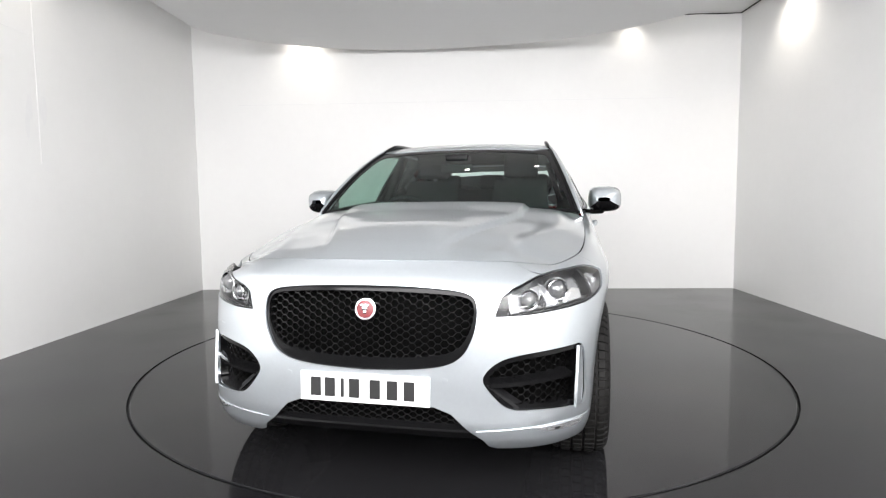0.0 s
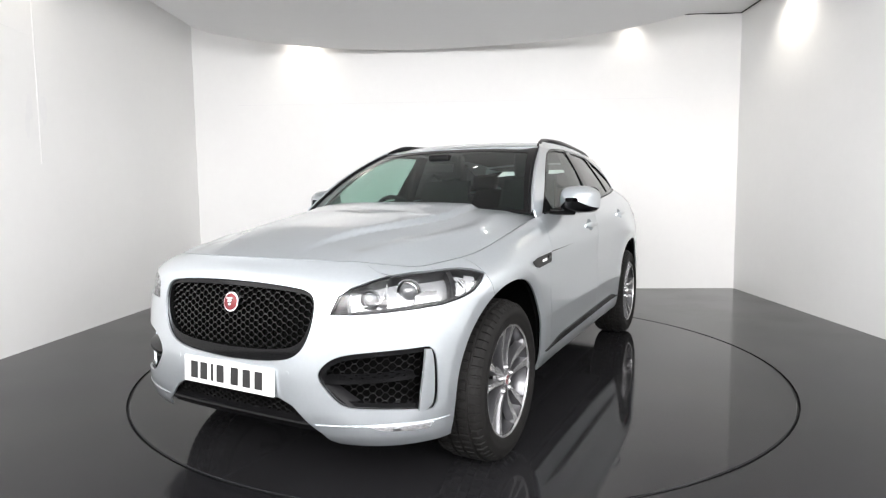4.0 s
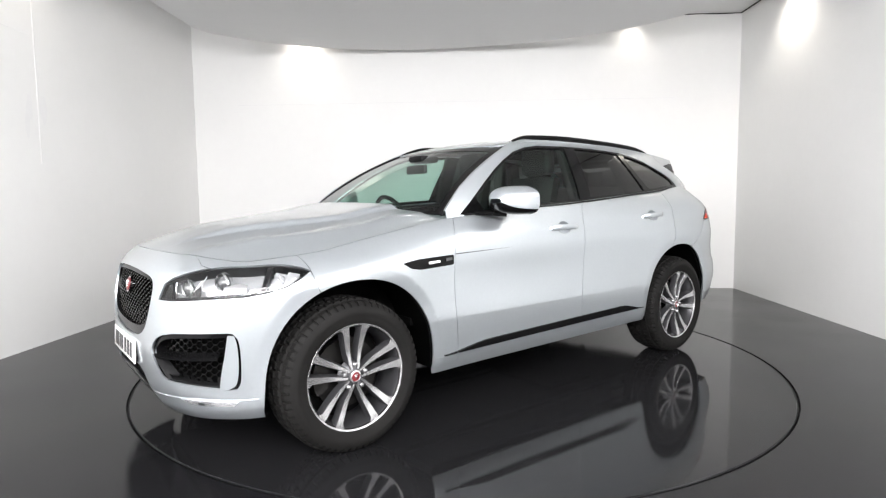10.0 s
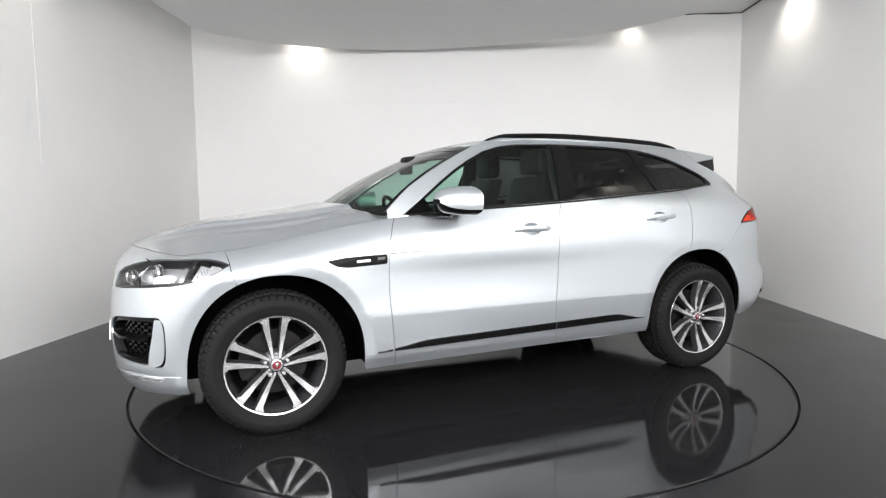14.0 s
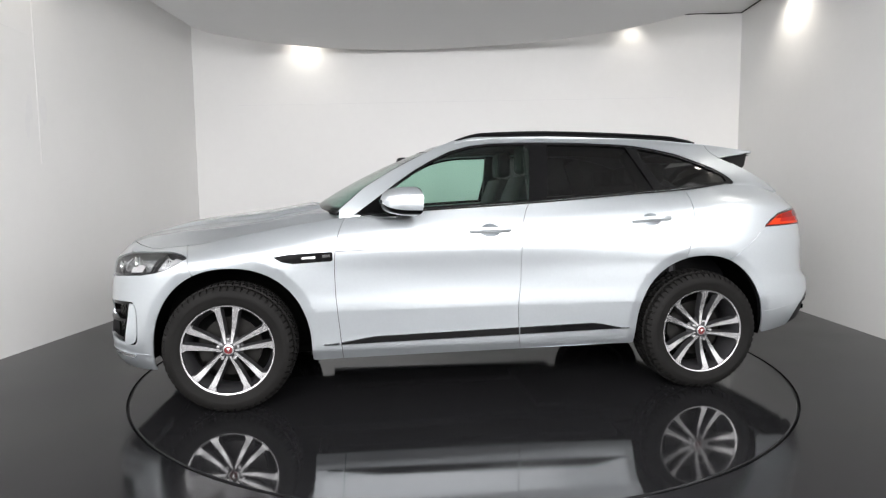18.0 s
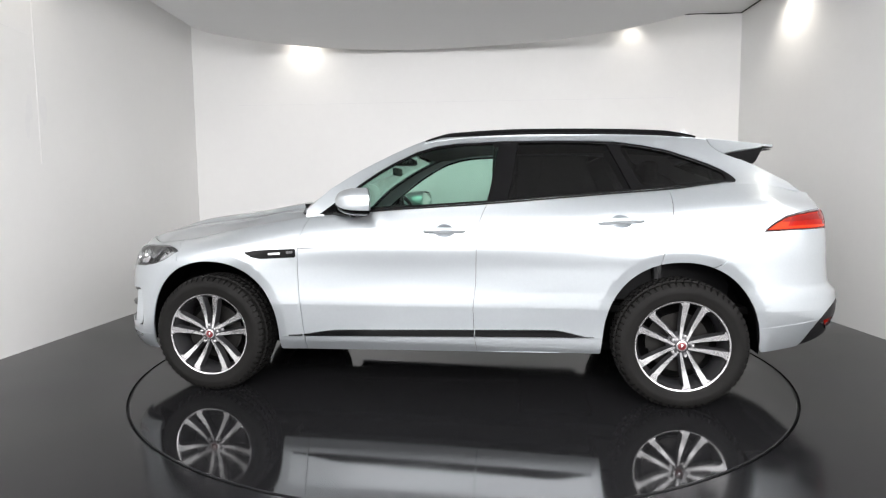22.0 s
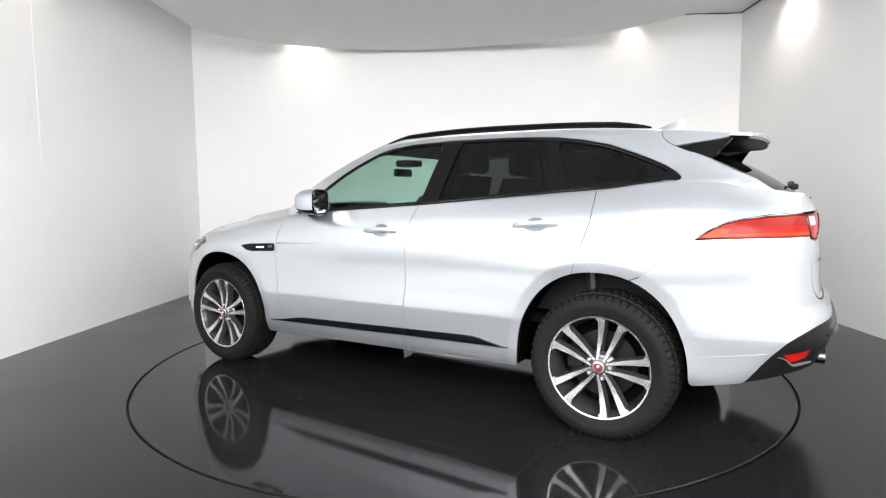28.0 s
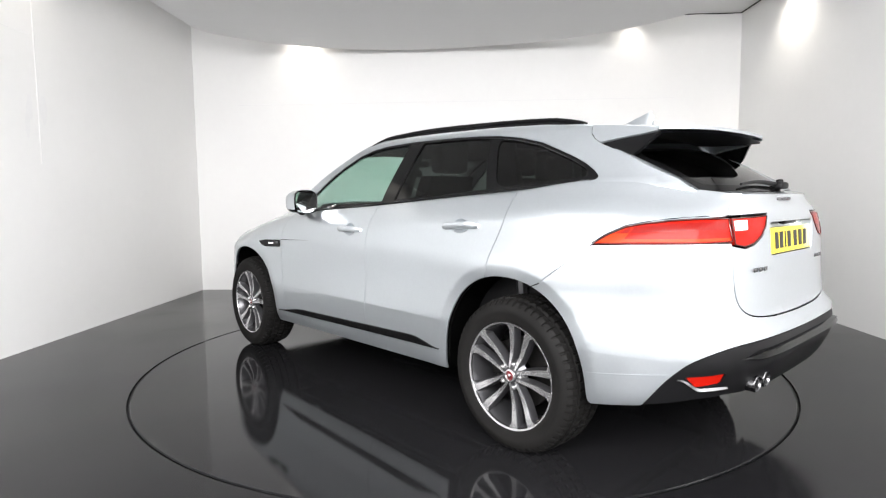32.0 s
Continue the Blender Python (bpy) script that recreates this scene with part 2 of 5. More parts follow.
def u_rear(y, z):
    w = half_width(-2.05, z)
    n = tail_n(z)
    c = min(0.9999, abs(y) / w)
    u = X0R - math.atan2((1 - c ** n) ** (1 / n), c) / (math.pi / 2) * LOOP
    return u if y >= 0 else 2 * (X0R - LOOP) - u


# cabin: sides above the belt, roof, screens
roof_edge_y = curve((-2.1, 0.43), (-1.9, 0.47), (-1.6, 0.510), (-1.0, 0.575), (-0.3, 0.612), (0.2, 0.598), (0.5, 0.59))
roof_mid = curve((-2.15, 1.512), (-1.9, 1.556), (-1.5, 1.600), (-1.0, 1.628), (-0.5, 1.638), (-0.1, 1.625), (0.12, 1.590), (0.3, 1.538))
CANT = 1.605


def cabin_side(x, z):
    b = belt_z(x)
    k = max(0.0, (z - b) / (CANT - b))
    return belt_y(x) + (roof_edge_y(x) - belt_y(x)) * (0.75 * k + 0.25 * k * k) - 0.02 * smooth(0.86, 1.02, k)


def roof_z(x, y):
    k = abs(y) / 0.60
    return roof_mid(x) - 0.030 * k ** 2.4


def screen(s, y):
    """Windscreen: s from 0 at its foot to 1 at the roof."""
    x0, z0 = 1.03 - 0.20 * (abs(y) / 0.78) ** 2.2, 1.158 - 0.03 * (abs(y) / 0.78) ** 2
    x1, z1 = 0.15 - 0.03 * (abs(y) / 0.62) ** 2.2, roof_z(0.15, y) - 0.002
    bow = 0.035 * 4 * s * (1 - s)
    return x0 + (x1 - x0) * s + bow * 0.45, y, z0 + (z1 - z0) * s + bow * 0.9


def rear_screen(s, y):
    x0, z0 = -2.235 + 0.14 * (abs(y) / 0.62) ** 2.4, 1.235 + 0.01 * (abs(y) / 0.6) ** 2
    x1, z1 = -1.86 + 0.06 * (abs(y) / 0.6) ** 2, 1.455 - 0.03 * (abs(y) / 0.6) ** 2
    bow = 0.014 * 4 * s * (1 - s)
    return x0 + (x1 - x0) * s - bow * 0.5, y, z0 + (z1 - z0) * s + bow

# ---- mesh helpers ----


def link_mesh(name, verts, faces, mat, parent=None, label="", normals=None, smooth_shade=True):
    me = bpy.data.meshes.new(name)
    me.from_pydata([tuple(v) for v in verts], [], faces)
    for m in (mat if isinstance(mat, (list, tuple)) else [mat]):
        me.materials.append(m)
    me.polygons.foreach_set("use_smooth", [smooth_shade] * len(me.polygons))
    if normals is not None:
        me.normals_split_custom_set_from_vertices([tuple(n) for n in normals])
    ob = new(name, me)
    if parent is not None:
        ob.parent = parent
    if label:
        tagged(ob, label)
    return ob


def part(name, bm, mat, parent, label="", shade=35):
    """Links a bmesh as one mesh object under a thing or a part."""
    me = bpy.data.meshes.new(name)
    bmesh.ops.recalc_face_normals(bm, faces=bm.faces)
    if shade:
        for f in bm.faces:
            f.smooth = True
        for e in bm.edges:
            if len(e.link_faces) == 2 and e.calc_face_angle(0) > radians(shade):
                e.smooth = False
    bm.to_mesh(me)
    bm.free()
    for m in (mat if isinstance(mat, (list, tuple)) else [mat]):
        me.materials.append(m)
    ob = new(name, me)
    if parent is not None:
        ob.parent = parent
    if label:
        tagged(ob, label)
    return ob


def box_bm(size, at=(0, 0, 0), bevel=0.0, turn=None, bm=None, seg=2):
    bm = bm or bmesh.new()
    r = bmesh.ops.create_cube(bm, size=1.0)
    vs = r["verts"]
    m = Matrix.Translation(at) @ (turn or Matrix.Identity(4)) @ Matrix.Diagonal((*size, 1))
    bmesh.ops.transform(bm, matrix=m, verts=vs)
    if bevel:
        es = list({e for v in vs for e in v.link_edges})
        bmesh.ops.bevel(bm, geom=es, offset=bevel, segments=seg, profile=0.5, affect="EDGES")
    return bm


def lathe_bm(profile, steps=48, axis="y", bm=None, at=(0, 0, 0)):
    """Turns (radius, along) pairs round an axis."""
    bm = bm or bmesh.new()
    rings = []
    for i in range(steps):
        a = 2 * math.pi * i / steps
        c, s = math.cos(a), math.sin(a)
        row = []
        for r, h in profile:
            p = {"y": (r * c, h, r * s), "z": (r * c, r * s, h), "x": (h, r * c, r * s)}[axis]
            row.append(bm.verts.new((p[0] + at[0], p[1] + at[1], p[2] + at[2])))
        rings.append(row)
    for i in range(steps):
        a, b = rings[i], rings[(i + 1) % steps]
        for j in range(len(profile) - 1):
            bm.faces.new((a[j], a[j + 1], b[j + 1], b[j]))
    return bm


def tube_bm(points, radius, sides=8, bm=None, flat=1.0, closed=False):
    """A round bar along points."""
    bm = bm or bmesh.new()
    pts = [Vector(p) for p in points]
    rings = []
    n = len(pts)
    for i, p in enumerate(pts):
        a, b = pts[(i - 1) % n if closed else max(i - 1, 0)], pts[(i + 1) % n if closed else min(i + 1, n - 1)]
        d = (b - a).normalized()
        side = d.cross(Vector((0, 0, 1)))
        side = side.normalized() if side.length > 1e-4 else Vector((1, 0, 0))
        up = side.cross(d)
        r = radius(i / (n - 1)) if callable(radius) else radius
        rings.append([bm.verts.new(p + side * (r * flat * math.cos(2 * math.pi * k / sides)) + up * (r * math.sin(2 * math.pi * k / sides))) for k in range(sides)])
    for i in range(n if closed else n - 1):
        for k in range(sides):
            q, w = rings[i], rings[(i + 1) % n]
            bm.faces.new((q[k], q[(k + 1) % sides], w[(k + 1) % sides], w[k]))
    if not closed:
        bm.faces.new(rings[0][::-1])
        bm.faces.new(rings[-1])
    return bm


def resample(poly, step, closed=True):
    out = []
    n = len(poly)
    for i in range(n if closed else n - 1):
        a, b = poly[i], poly[(i + 1) % n]
        k = max(1, math.ceil(math.hypot(b[0] - a[0], b[1] - a[1]) / step))
        out += [(a[0] + (b[0] - a[0]) * j / k, a[1] + (b[1] - a[1]) * j / k) for j in range(k)]
    if not closed:
        out.append(poly[-1])
    return out


def inset(poly, d):
    """Shrinks a polygon by d (grows it for a negative d)."""
    area2 = sum(poly[i][0] * poly[(i + 1) % len(poly)][1] - poly[(i + 1) % len(poly)][0] * poly[i][1] for i in range(len(poly)))
    sgn = 1 if area2 > 0 else -1
    out = []
    for i in range(len(poly)):
        a, b, c = poly[i - 1], poly[i], poly[(i + 1) % len(poly)]
        e1 = Vector((b[0] - a[0], b[1] - a[1]))
        e2 = Vector((c[0] - b[0], c[1] - b[1]))
        if e1.length < 1e-9 or e2.length < 1e-9:
            continue
        e1.normalize(), e2.normalize()
        n1, n2 = Vector((-e1.y, e1.x)) * sgn, Vector((-e2.y, e2.x)) * sgn
        m = n1 + n2
        if m.length < 0.2:
            m = n1
        m = m.normalized() * (d / max(0.5, m.normalized().dot(n1)))
        out.append((b[0] + m.x, b[1] + m.y))
    return out


def rounded(poly, r, k=5):
    """Rounds the corners of a polygon by r."""
    out = []
    for i in range(len(poly)):
        a, b, c = Vector(poly[i - 1]), Vector(poly[i]), Vector(poly[(i + 1) % len(poly)])
        d1, d2 = a - b, c - b
        q = min(r, d1.length * 0.45, d2.length * 0.45)
        p, s = b + d1.normalized() * q, b + d2.normalized() * q
        out += [tuple(p.lerp(b, j / k).lerp(b.lerp(s, j / k), j / k)) for j in range(k + 1)]
    return out


def within(pts, poly):
    """Which points lie in the polygon."""
    p, q = np.asarray(pts, float), np.asarray(poly, float)
    ins = np.zeros(len(p), bool)
    j = len(q) - 1
    for i in range(len(q)):
        c = (q[i, 1] > p[:, 1]) != (q[j, 1] > p[:, 1])
        with np.errstate(divide="ignore", invalid="ignore"):
            xx = (q[j, 0] - q[i, 0]) * (p[:, 1] - q[i, 1]) / (q[j, 1] - q[i, 1]) + q[i, 0]
        ins ^= c & (p[:, 0] < xx)
        j = i
    return ins


def normal_of(fn, u, v, sign=1):
    e = 1e-3
    a, b, c, d = (Vector(fn(*q)) for q in ((u + e, v), (u - e, v), (u, v + e), (u, v - e)))
    n = (a - b).cross(c - d)
    return n.normalized() * sign if n.length > 1e-12 else Vector((0, 0, 1))


def pushed(fn, d, sign=1):
    """The surface fn moved by d along its normal."""
    return lambda u, v: tuple(Vector(fn(u, v)) + normal_of(fn, u, v, sign) * d)


def sheet(name, fn, outer, mat, parent, holes=(), step=0.03, thick=0.010, sign=1, mirror=False, label="", nrm=None, rows=(), extra=()):
    """A panel cut from the surface fn(u, v) along a polygon in u and v, with turned-in edges."""
    outer = resample(outer, step)
    holes = [resample(h, step * 0.7) for h in holes]
    pts, edges = [], []
    for loop in (outer, *holes):
        k = len(pts)
        pts += loop
        edges += [(k + i, k + (i + 1) % len(loop)) for i in range(len(loop))]
    rim = np.array(pts)
    lo, hi = rim.min(0), rim.max(0)
    g = np.array([(a + (0.5 * step if j % 2 else 0), b) for j, b in enumerate(np.arange(lo[1] + step / 2, hi[1], step * 0.87)) for a in np.arange(lo[0] + step / 2, hi[0], step)])
    if len(g):
        ok = within(g, outer)
        for h in holes:
            ok &= ~within(g, h)
        g = g[ok]
    if len(g):
        near = np.array([np.min(np.hypot(rim[:, 0] - a, rim[:, 1] - b)) for a, b in g])
        keep = near > 0.45 * step
        for r in rows:
            keep &= abs(g[:, 1] - r) > 0.006
        if len(extra):
            ex = np.array(extra)
            ok = within(ex, outer)
            for h in holes:
                ok &= ~within(ex, h)
            ex = ex[ok]
            if len(ex):
                near = np.array([np.min(np.hypot(rim[:, 0] - a, rim[:, 1] - b)) for a, b in ex])
                ex = ex[near > 0.006]
            if len(ex):
                keep &= np.array([np.min(np.hypot(ex[:, 0] - a, ex[:, 1] - b)) for a, b in g]) > 0.008
                pts += [tuple(q) for q in ex]
        g = g[keep]
        # closer rows along a crease
        for r in rows:
            line = np.array([(a, r) for a in np.arange(lo[0] + 0.3 * step, hi[0], step)])
            ok = within(line, outer)
            for h in holes:
                ok &= ~within(line, h)
            line = line[ok]
            if len(line):
                near = np.array([np.min(np.hypot(rim[:, 0] - a, rim[:, 1] - b)) for a, b in line])
                pts += [tuple(q) for q in line[near > 0.005]]
        pts += [tuple(q) for q in g]
    from mathutils.geometry import delaunay_2d_cdt
    co, _, tris = delaunay_2d_cdt([Vector(q) for q in pts], edges, [], 0, 1e-7)[:3]
    mid = np.array([((co[t[0]] + co[t[1]] + co[t[2]]) / 3)[:] for t in tris])
    ok = within(mid, outer)
    for h in holes:
        ok &= ~within(mid, h)
    faces = [tuple(t) for t, o in zip(tris, ok) if o]
    used = sorted({i for t in faces for i in t})
    renum = {i: k for k, i in enumerate(used)}
    faces = [tuple(renum[i] for i in t) for t in faces]
    verts = [Vector(fn(co[i].x, co[i].y)) for i in used]
    norms = [nrm(co[i].x, co[i].y) if nrm else normal_of(fn, co[i].x, co[i].y, sign) for i in used]
    # faces follow the outward normal
    flip = sum((verts[f[1]] - verts[f[0]]).cross(verts[f[2]] - verts[f[0]]).dot(norms[f[0]]) for f in faces) < 0
    if flip:
        faces = [t[::-1] for t in faces]
    if thick:
        count = {}
        for t in faces:
            for i in range(3):
                e = (t[i], t[(i + 1) % 3])
                count[frozenset(e)] = count.get(frozenset(e), []) + [e]
        for es in count.values():
            if len(es) == 1:
                a, b = es[0]
                d = (verts[b] - verts[a])
                sn = d.cross(norms[a])
                sn = sn.normalized() if sn.length > 1e-9 else norms[a]
                k = len(verts)
                verts += [verts[a], verts[b], verts[b] - norms[b] * thick, verts[a] - norms[a] * thick]
                norms += [sn] * 4
                faces.append((k, k + 3, k + 2, k + 1))
    obs = [link_mesh(name, verts, faces, mat, parent, label, norms)]
    if mirror:
        fl = [Vector((v.x, -v.y, v.z)) for v in verts]
        nl = [Vector((v.x, -v.y, v.z)) for v in norms]
        obs.append(link_mesh(name, fl, [f[::-1] for f in faces], mat, parent, label, nl))
    return obs


def ribbon(name, rows, mat, parent, label="", thick=0.0):
    """A skin over rows of points."""
    bm = bmesh.new()
    grid = [[bm.verts.new(p) for p in r] for r in rows]
    for a, b in zip(grid, grid[1:]):
        for i in range(len(a) - 1):
            bm.faces.new((a[i], a[i + 1], b[i + 1], b[i]))
    if thick:
        bmesh.ops.solidify(bm, geom=bm.faces[:], thickness=thick)
    return part(name, bm, mat, parent, label)


def both(fn):
    """Calls fn for the left side (1) and the right side (-1)."""
    for s in (1, -1):
        fn(s)

# ---- room ----
ROOM_H = 3.52


def wall_between(name, a, b, out, label, h=ROOM_H, thick=0.15):
    d = Vector((b[0] - a[0], b[1] - a[1], 0))
    n = Vector((out[0], out[1], 0)) * thick
    vs = [Vector((a[0], a[1], z)) + k for z in (-0.06, h) for k in (Vector(), d, d + n, n)]
    fs = [(0, 1, 2, 3), (7, 6, 5, 4), (0, 4, 5, 1), (1, 5, 6, 2), (2, 6, 7, 3), (3, 7, 4, 0)]
    ob = link_mesh(name, vs, fs, WALL, smooth_shade=False)
    return tagged(ob, label, "wall", kind="structure")


LB, RB, RF, LF = (-3.50, 3.41), (3.63, 3.25), (3.44, -8.0), (-3.76, -8.0)
wall_between("wall_north", (LB[0] - 0.2, LB[1] + 0.0045), (RB[0] + 0.2, RB[1] - 0.0045), (0, 1), "plain white painted studio back wall")
wall_between("wall_west", LB, LF, (-1, 0), "white painted studio side wall with a board joint")
wall_between("wall_east", RB, RF, (1, 0), "white painted studio side wall lit by downlights")
wall_between("wall_south", (LF[0] - 0.1, LF[1]), (RF[0] + 0.1, RF[1]), (0, -1), "plain white wall behind the camera")

bm = box_bm((8.0, 12.2, 0.12), (0, -2.2, ROOM_H + 0.06))
tagged(part("ceiling", bm, CEIL, None, shade=0), "plain pale grey painted ceiling", "ceiling", kind="structure")


def ring_outline(a, b, n, turn, cx, cy, steps=96):
    out = []
    for i in range(steps):
        t = 2 * math.pi * i / steps
        c, s = math.cos(t), math.sin(t)
        r = (abs(c) ** n + abs(s) ** n) ** (-1 / n)
        x, y = a * c * r, b * s * r
        q = radians(turn)
        out.append((cx + x * math.cos(q) - y * math.sin(q), cy + x * math.sin(q) + y * math.cos(q)))
    return out


HUNG_Z = 3.10
hung = ring_outline(3.4, 3.6, 2.3, -10, -0.4, -0.5)
hung = [(max(x, -2.86), y) for x, y in hung]  # straight edge along the west slot
bm = bmesh.new()
low = [bm.verts.new((x, y, HUNG_Z)) for x, y in hung]
top = [bm.verts.new((x, y, HUNG_Z + 0.10)) for x, y in hung]
bm.faces.new(low[::-1])
bm.faces.new(top)
for i in range(len(low)):
    bm.faces.new((low[i], low[(i + 1) % len(low)], top[(i + 1) % len(low)], top[i]))
tagged(part("hung_ceiling", bm, CEIL, None, shade=40), "pale grey rounded suspended ceiling panel", "ceiling", kind="structure")

# small downlights in the hung ceiling
def downlight():
    d = tagged(new("downlight"), "small round white recessed ceiling downlight", "downlight", "downlights in the hung ceiling")
    part("rim", lathe_bm([(0.034, 0.0), (0.036, -0.004), (0.048, -0.004), (0.050, 0.0)], 32, "z"), WALL, d)
    part("lens", lathe_bm([(0.0, -0.002), (0.034, -0.001)], 24, "z"), BULB, d, "glowing lens")
    return d


first = downlight()
first.matrix_basis = pose(0.0, 0.85, HUNG_Z - 0.001)
for x, y in ((0.95, 0.85),):
    copy_thing(first, pose(x, y, HUNG_Z - 0.001))

# board joints on the side wall
def on_west(y, z, lift):
    k = (LB[1] - y) / (LB[1] - LF[1])
    return (LB[0] + (LF[0] - LB[0]) * k + lift, y, z)


bm = tube_bm([on_west(0.535, 1.55 + 1.93 * i / 6, -0.001) for i in range(7)], 0.0045, 6)
tagged(part("wall_joint_bead", bm, WALL, None), "vertical filled board joint on the white wall", "trim", kind="structure")
bm = tube_bm([on_west(0.50 - 4.0 * i / 8, 2.62, 0.0) for i in range(9)], 0.002, 5)
tagged(part("wall_joint_line", bm, CEIL, None), "faint horizontal board joint on the white wall", "trim", kind="structure")

for (x0, y0), (x1, y1) in (((2.75, 3.268), (3.615, 3.248)), ((3.615, 3.24), (3.565, 0.5))):
    bm = tube_bm([(x0 + (x1 - x0) * i / 9, y0 + (y1 - y0) * i / 9, ROOM_H - 0.004 + 0.003 * math.sin(5 * i)) for i in range(10)], 0.009, 6)
    tagged(part("ceiling_gap", bm, RIM_EDGE, None), "dark open joint between wall and ceiling", "trim", kind="structure")
bm = tube_bm([(-2.9 + 0.3 * i, 3.397 - 0.0224 * (0.3 * i), 2.48) for i in range(20)], 0.0025, 5)
tagged(part("back_wall_joint", bm, CEIL, None), "faint horizontal board joint on the back wall", "trim", kind="structure")
rnd = random.Random(4)
for y, z, w, h in ((0.60, 2.02, 0.05, 0.16), (0.43, 2.0, 0.04, 0.12), (0.40, 1.86, 0.03, 0.10), (-0.9, 1.5, 0.05, 0.12)):
    bm = bmesh.new()
    ring = []
    for k in range(14):
        q = 2 * math.pi * k / 14
        f = rnd.uniform(0.65, 1.15)
        ring.append(bm.verts.new(on_west(y + w * f * math.cos(q), z + h * f * math.sin(q), 0.0035)))
    bm.faces.new(ring)
    tagged(part("wall_scuff", bm, STAIN, None, shade=0), "faint grey scuff on the white wall", "scuff", kind="structure")

# floor with a round opening for the turntable
TT_R = 2.250
hole = [(2.268 * math.cos(2 * math.pi * i / 128), 2.268 * math.sin(2 * math.pi * i / 128)) for i in range(128)]
sheet("floor", lambda x, y: (x, y, 0.0), [(-4.0, -8.2), (3.9, -8.2), (3.9, 3.6), (-4.0, 3.6)], FLOOR, None, [hole], step=0.4, thick=0.06)
tagged(bpy.data.objects["floor"], "dark grey painted studio floor", "floor", kind="structure")
bm = bmesh.new()
bmesh.ops.create_circle(bm, cap_ends=True, radius=2.4, segments=96, matrix=Matrix.Translation((0, 0, -0.055)))
tagged(part("pit_floor", bm, RIM_EDGE, None, shade=0), "black bottom of the turntable slot", "floor", kind="structure")

turntable = tagged(new("turntable"), "flush round turntable with a glossy dark grey top", "turntable")
part("top_plate", lathe_bm([(0.0, 0.0), (TT_R - 0.004, 0.0), (TT_R, -0.003), (TT_R, -0.05), (0.0, -0.05)], 160, "z"), DISC, turntable, shade=30)
part("edge_trim", lathe_bm([(TT_R + 0.001, -0.004), (TT_R + 0.006, -0.002), (TT_R + 0.006, -0.04), (TT_R + 0.001, -0.04)], 160, "z"), SATIN, turntable, "thin black edge trim")

# ---- the car ----
car = tagged(new("car"), "silver metallic five-door SUV with a black mesh grille", "car")
NOSE_U, TAIL_U = X0F + LOOP, X0R - LOOP


def sx(pts):
    return [(u_side(x, z), z) for x, z in pts]


def fy(pts):
    return [(u_front(y, z), z) for y, z in pts]


def ry(pts):
    return [(u_rear(y, z), z) for y, z in pts]


def soften(pts, n=2):
    """Corners of an open line cut back, ends kept."""
    for _ in range(n):
        out = [pts[0]]
        for a, b in zip(pts, pts[1:]):
            out += [(a[0] * 0.75 + b[0] * 0.25, a[1] * 0.75 + b[1] * 0.25), (a[0] * 0.25 + b[0] * 0.75, a[1] * 0.25 + b[1] * 0.75)]
        pts = out + [pts[-1]]
    return pts


def flip_front(pts):
    return [(2 * NOSE_U - u, v) for u, v in pts][::-1]


def flip_rear(pts):
    return [(2 * TAIL_U - u, v) for u, v in pts][::-1]


def arch(cx, cz, a, b, t0, t1, k=24, n=2.15):
    out = []
    for i in range(k + 1):
        t = radians(t0 + (t1 - t0) * i / k)
        c, s = math.cos(t), math.sin(t)
        r = (abs(c) ** n + abs(s) ** n) ** (-1 / n)
        out.append((cx + a * c * r, cz + b * s * r))
    return out


DOOR_A = [(0.762, 1.112), (0.785, 1.06), (0.815, 0.98), (0.826, 0.90), (0.829, 0.79), (0.825, 0.66), (0.812, 0.52), (0.803, 0.42), (0.792, 0.30)]
DOOR_B = [(-0.335, 1.18), (-0.315, 1.13), (-0.286, 1.055), (-0.275, 0.95), (-0.272, 0.85), (-0.269, 0.72), (-0.252, 0.567), (-0.258, 0.413), (-0.272, 0.305)]
DOOR_C = [(-1.384, 1.254), (-1.388, 1.18), (-1.380, 1.10), (-1.360, 1.02), (-1.337, 0.945), (-1.307, 0.845)]
GAP = 0.0015
SIGN = 1 if normal_of(body, 0.0, 0.7).y > 0 else -1


def shoulder(u0, u1, k=24):
    return [(u0 + (u1 - u0) * i / k, edge_z(u0 + (u1 - u0) * i / k)) for i in range(k + 1)]


# closer points along the edge of the band round each wheel opening
ARCH_BAND = [q for cx, cz, a, b in (ARCH_F, ARCH_R) for k in (1.06, 1.105, 1.125, 1.145) for q in sx(arch(cx, cz, a * k, b * k, -4, 184, 56))]


def panel(name, outer, **kw):
    kw.setdefault("thick", 0.010)
    kw.setdefault("rows", CREASE_ROWS)
    kw.setdefault("extra", ARCH_BAND)
    return sheet(name, body, inset(outer, GAP), PAINT, car, sign=SIGN, **kw)


# head lamp outline, clockwise from its inner tip
LAMP = fy([(0.497, 0.781), (0.520, 0.850), (0.560, 0.872), (0.645, 0.893), (0.70, 0.903), (0.76, 0.912)]) + sx([(1.835, 0.916), (1.77, 0.913), (1.70, 0.899), (1.655, 0.884), (1.70, 0.858), (1.755, 0.832), (1.83, 0.814), (1.92, 0.800)]) + fy([(0.76, 0.795), (0.68, 0.788), (0.60, 0.782)])
# front wing
wing = sx(arch(*ARCH_F, 64, 180, 26) + [(0.967, 0.30)]) + sx([(0.96, 0.285), (0.792, 0.288)]) + sx(DOOR_A[::-1][1:-1]) + shoulder(0.762, u_side(1.70, 0.93), 20) + sx([(1.655, 0.884)])
panel("front_wing", wing, mirror=True)
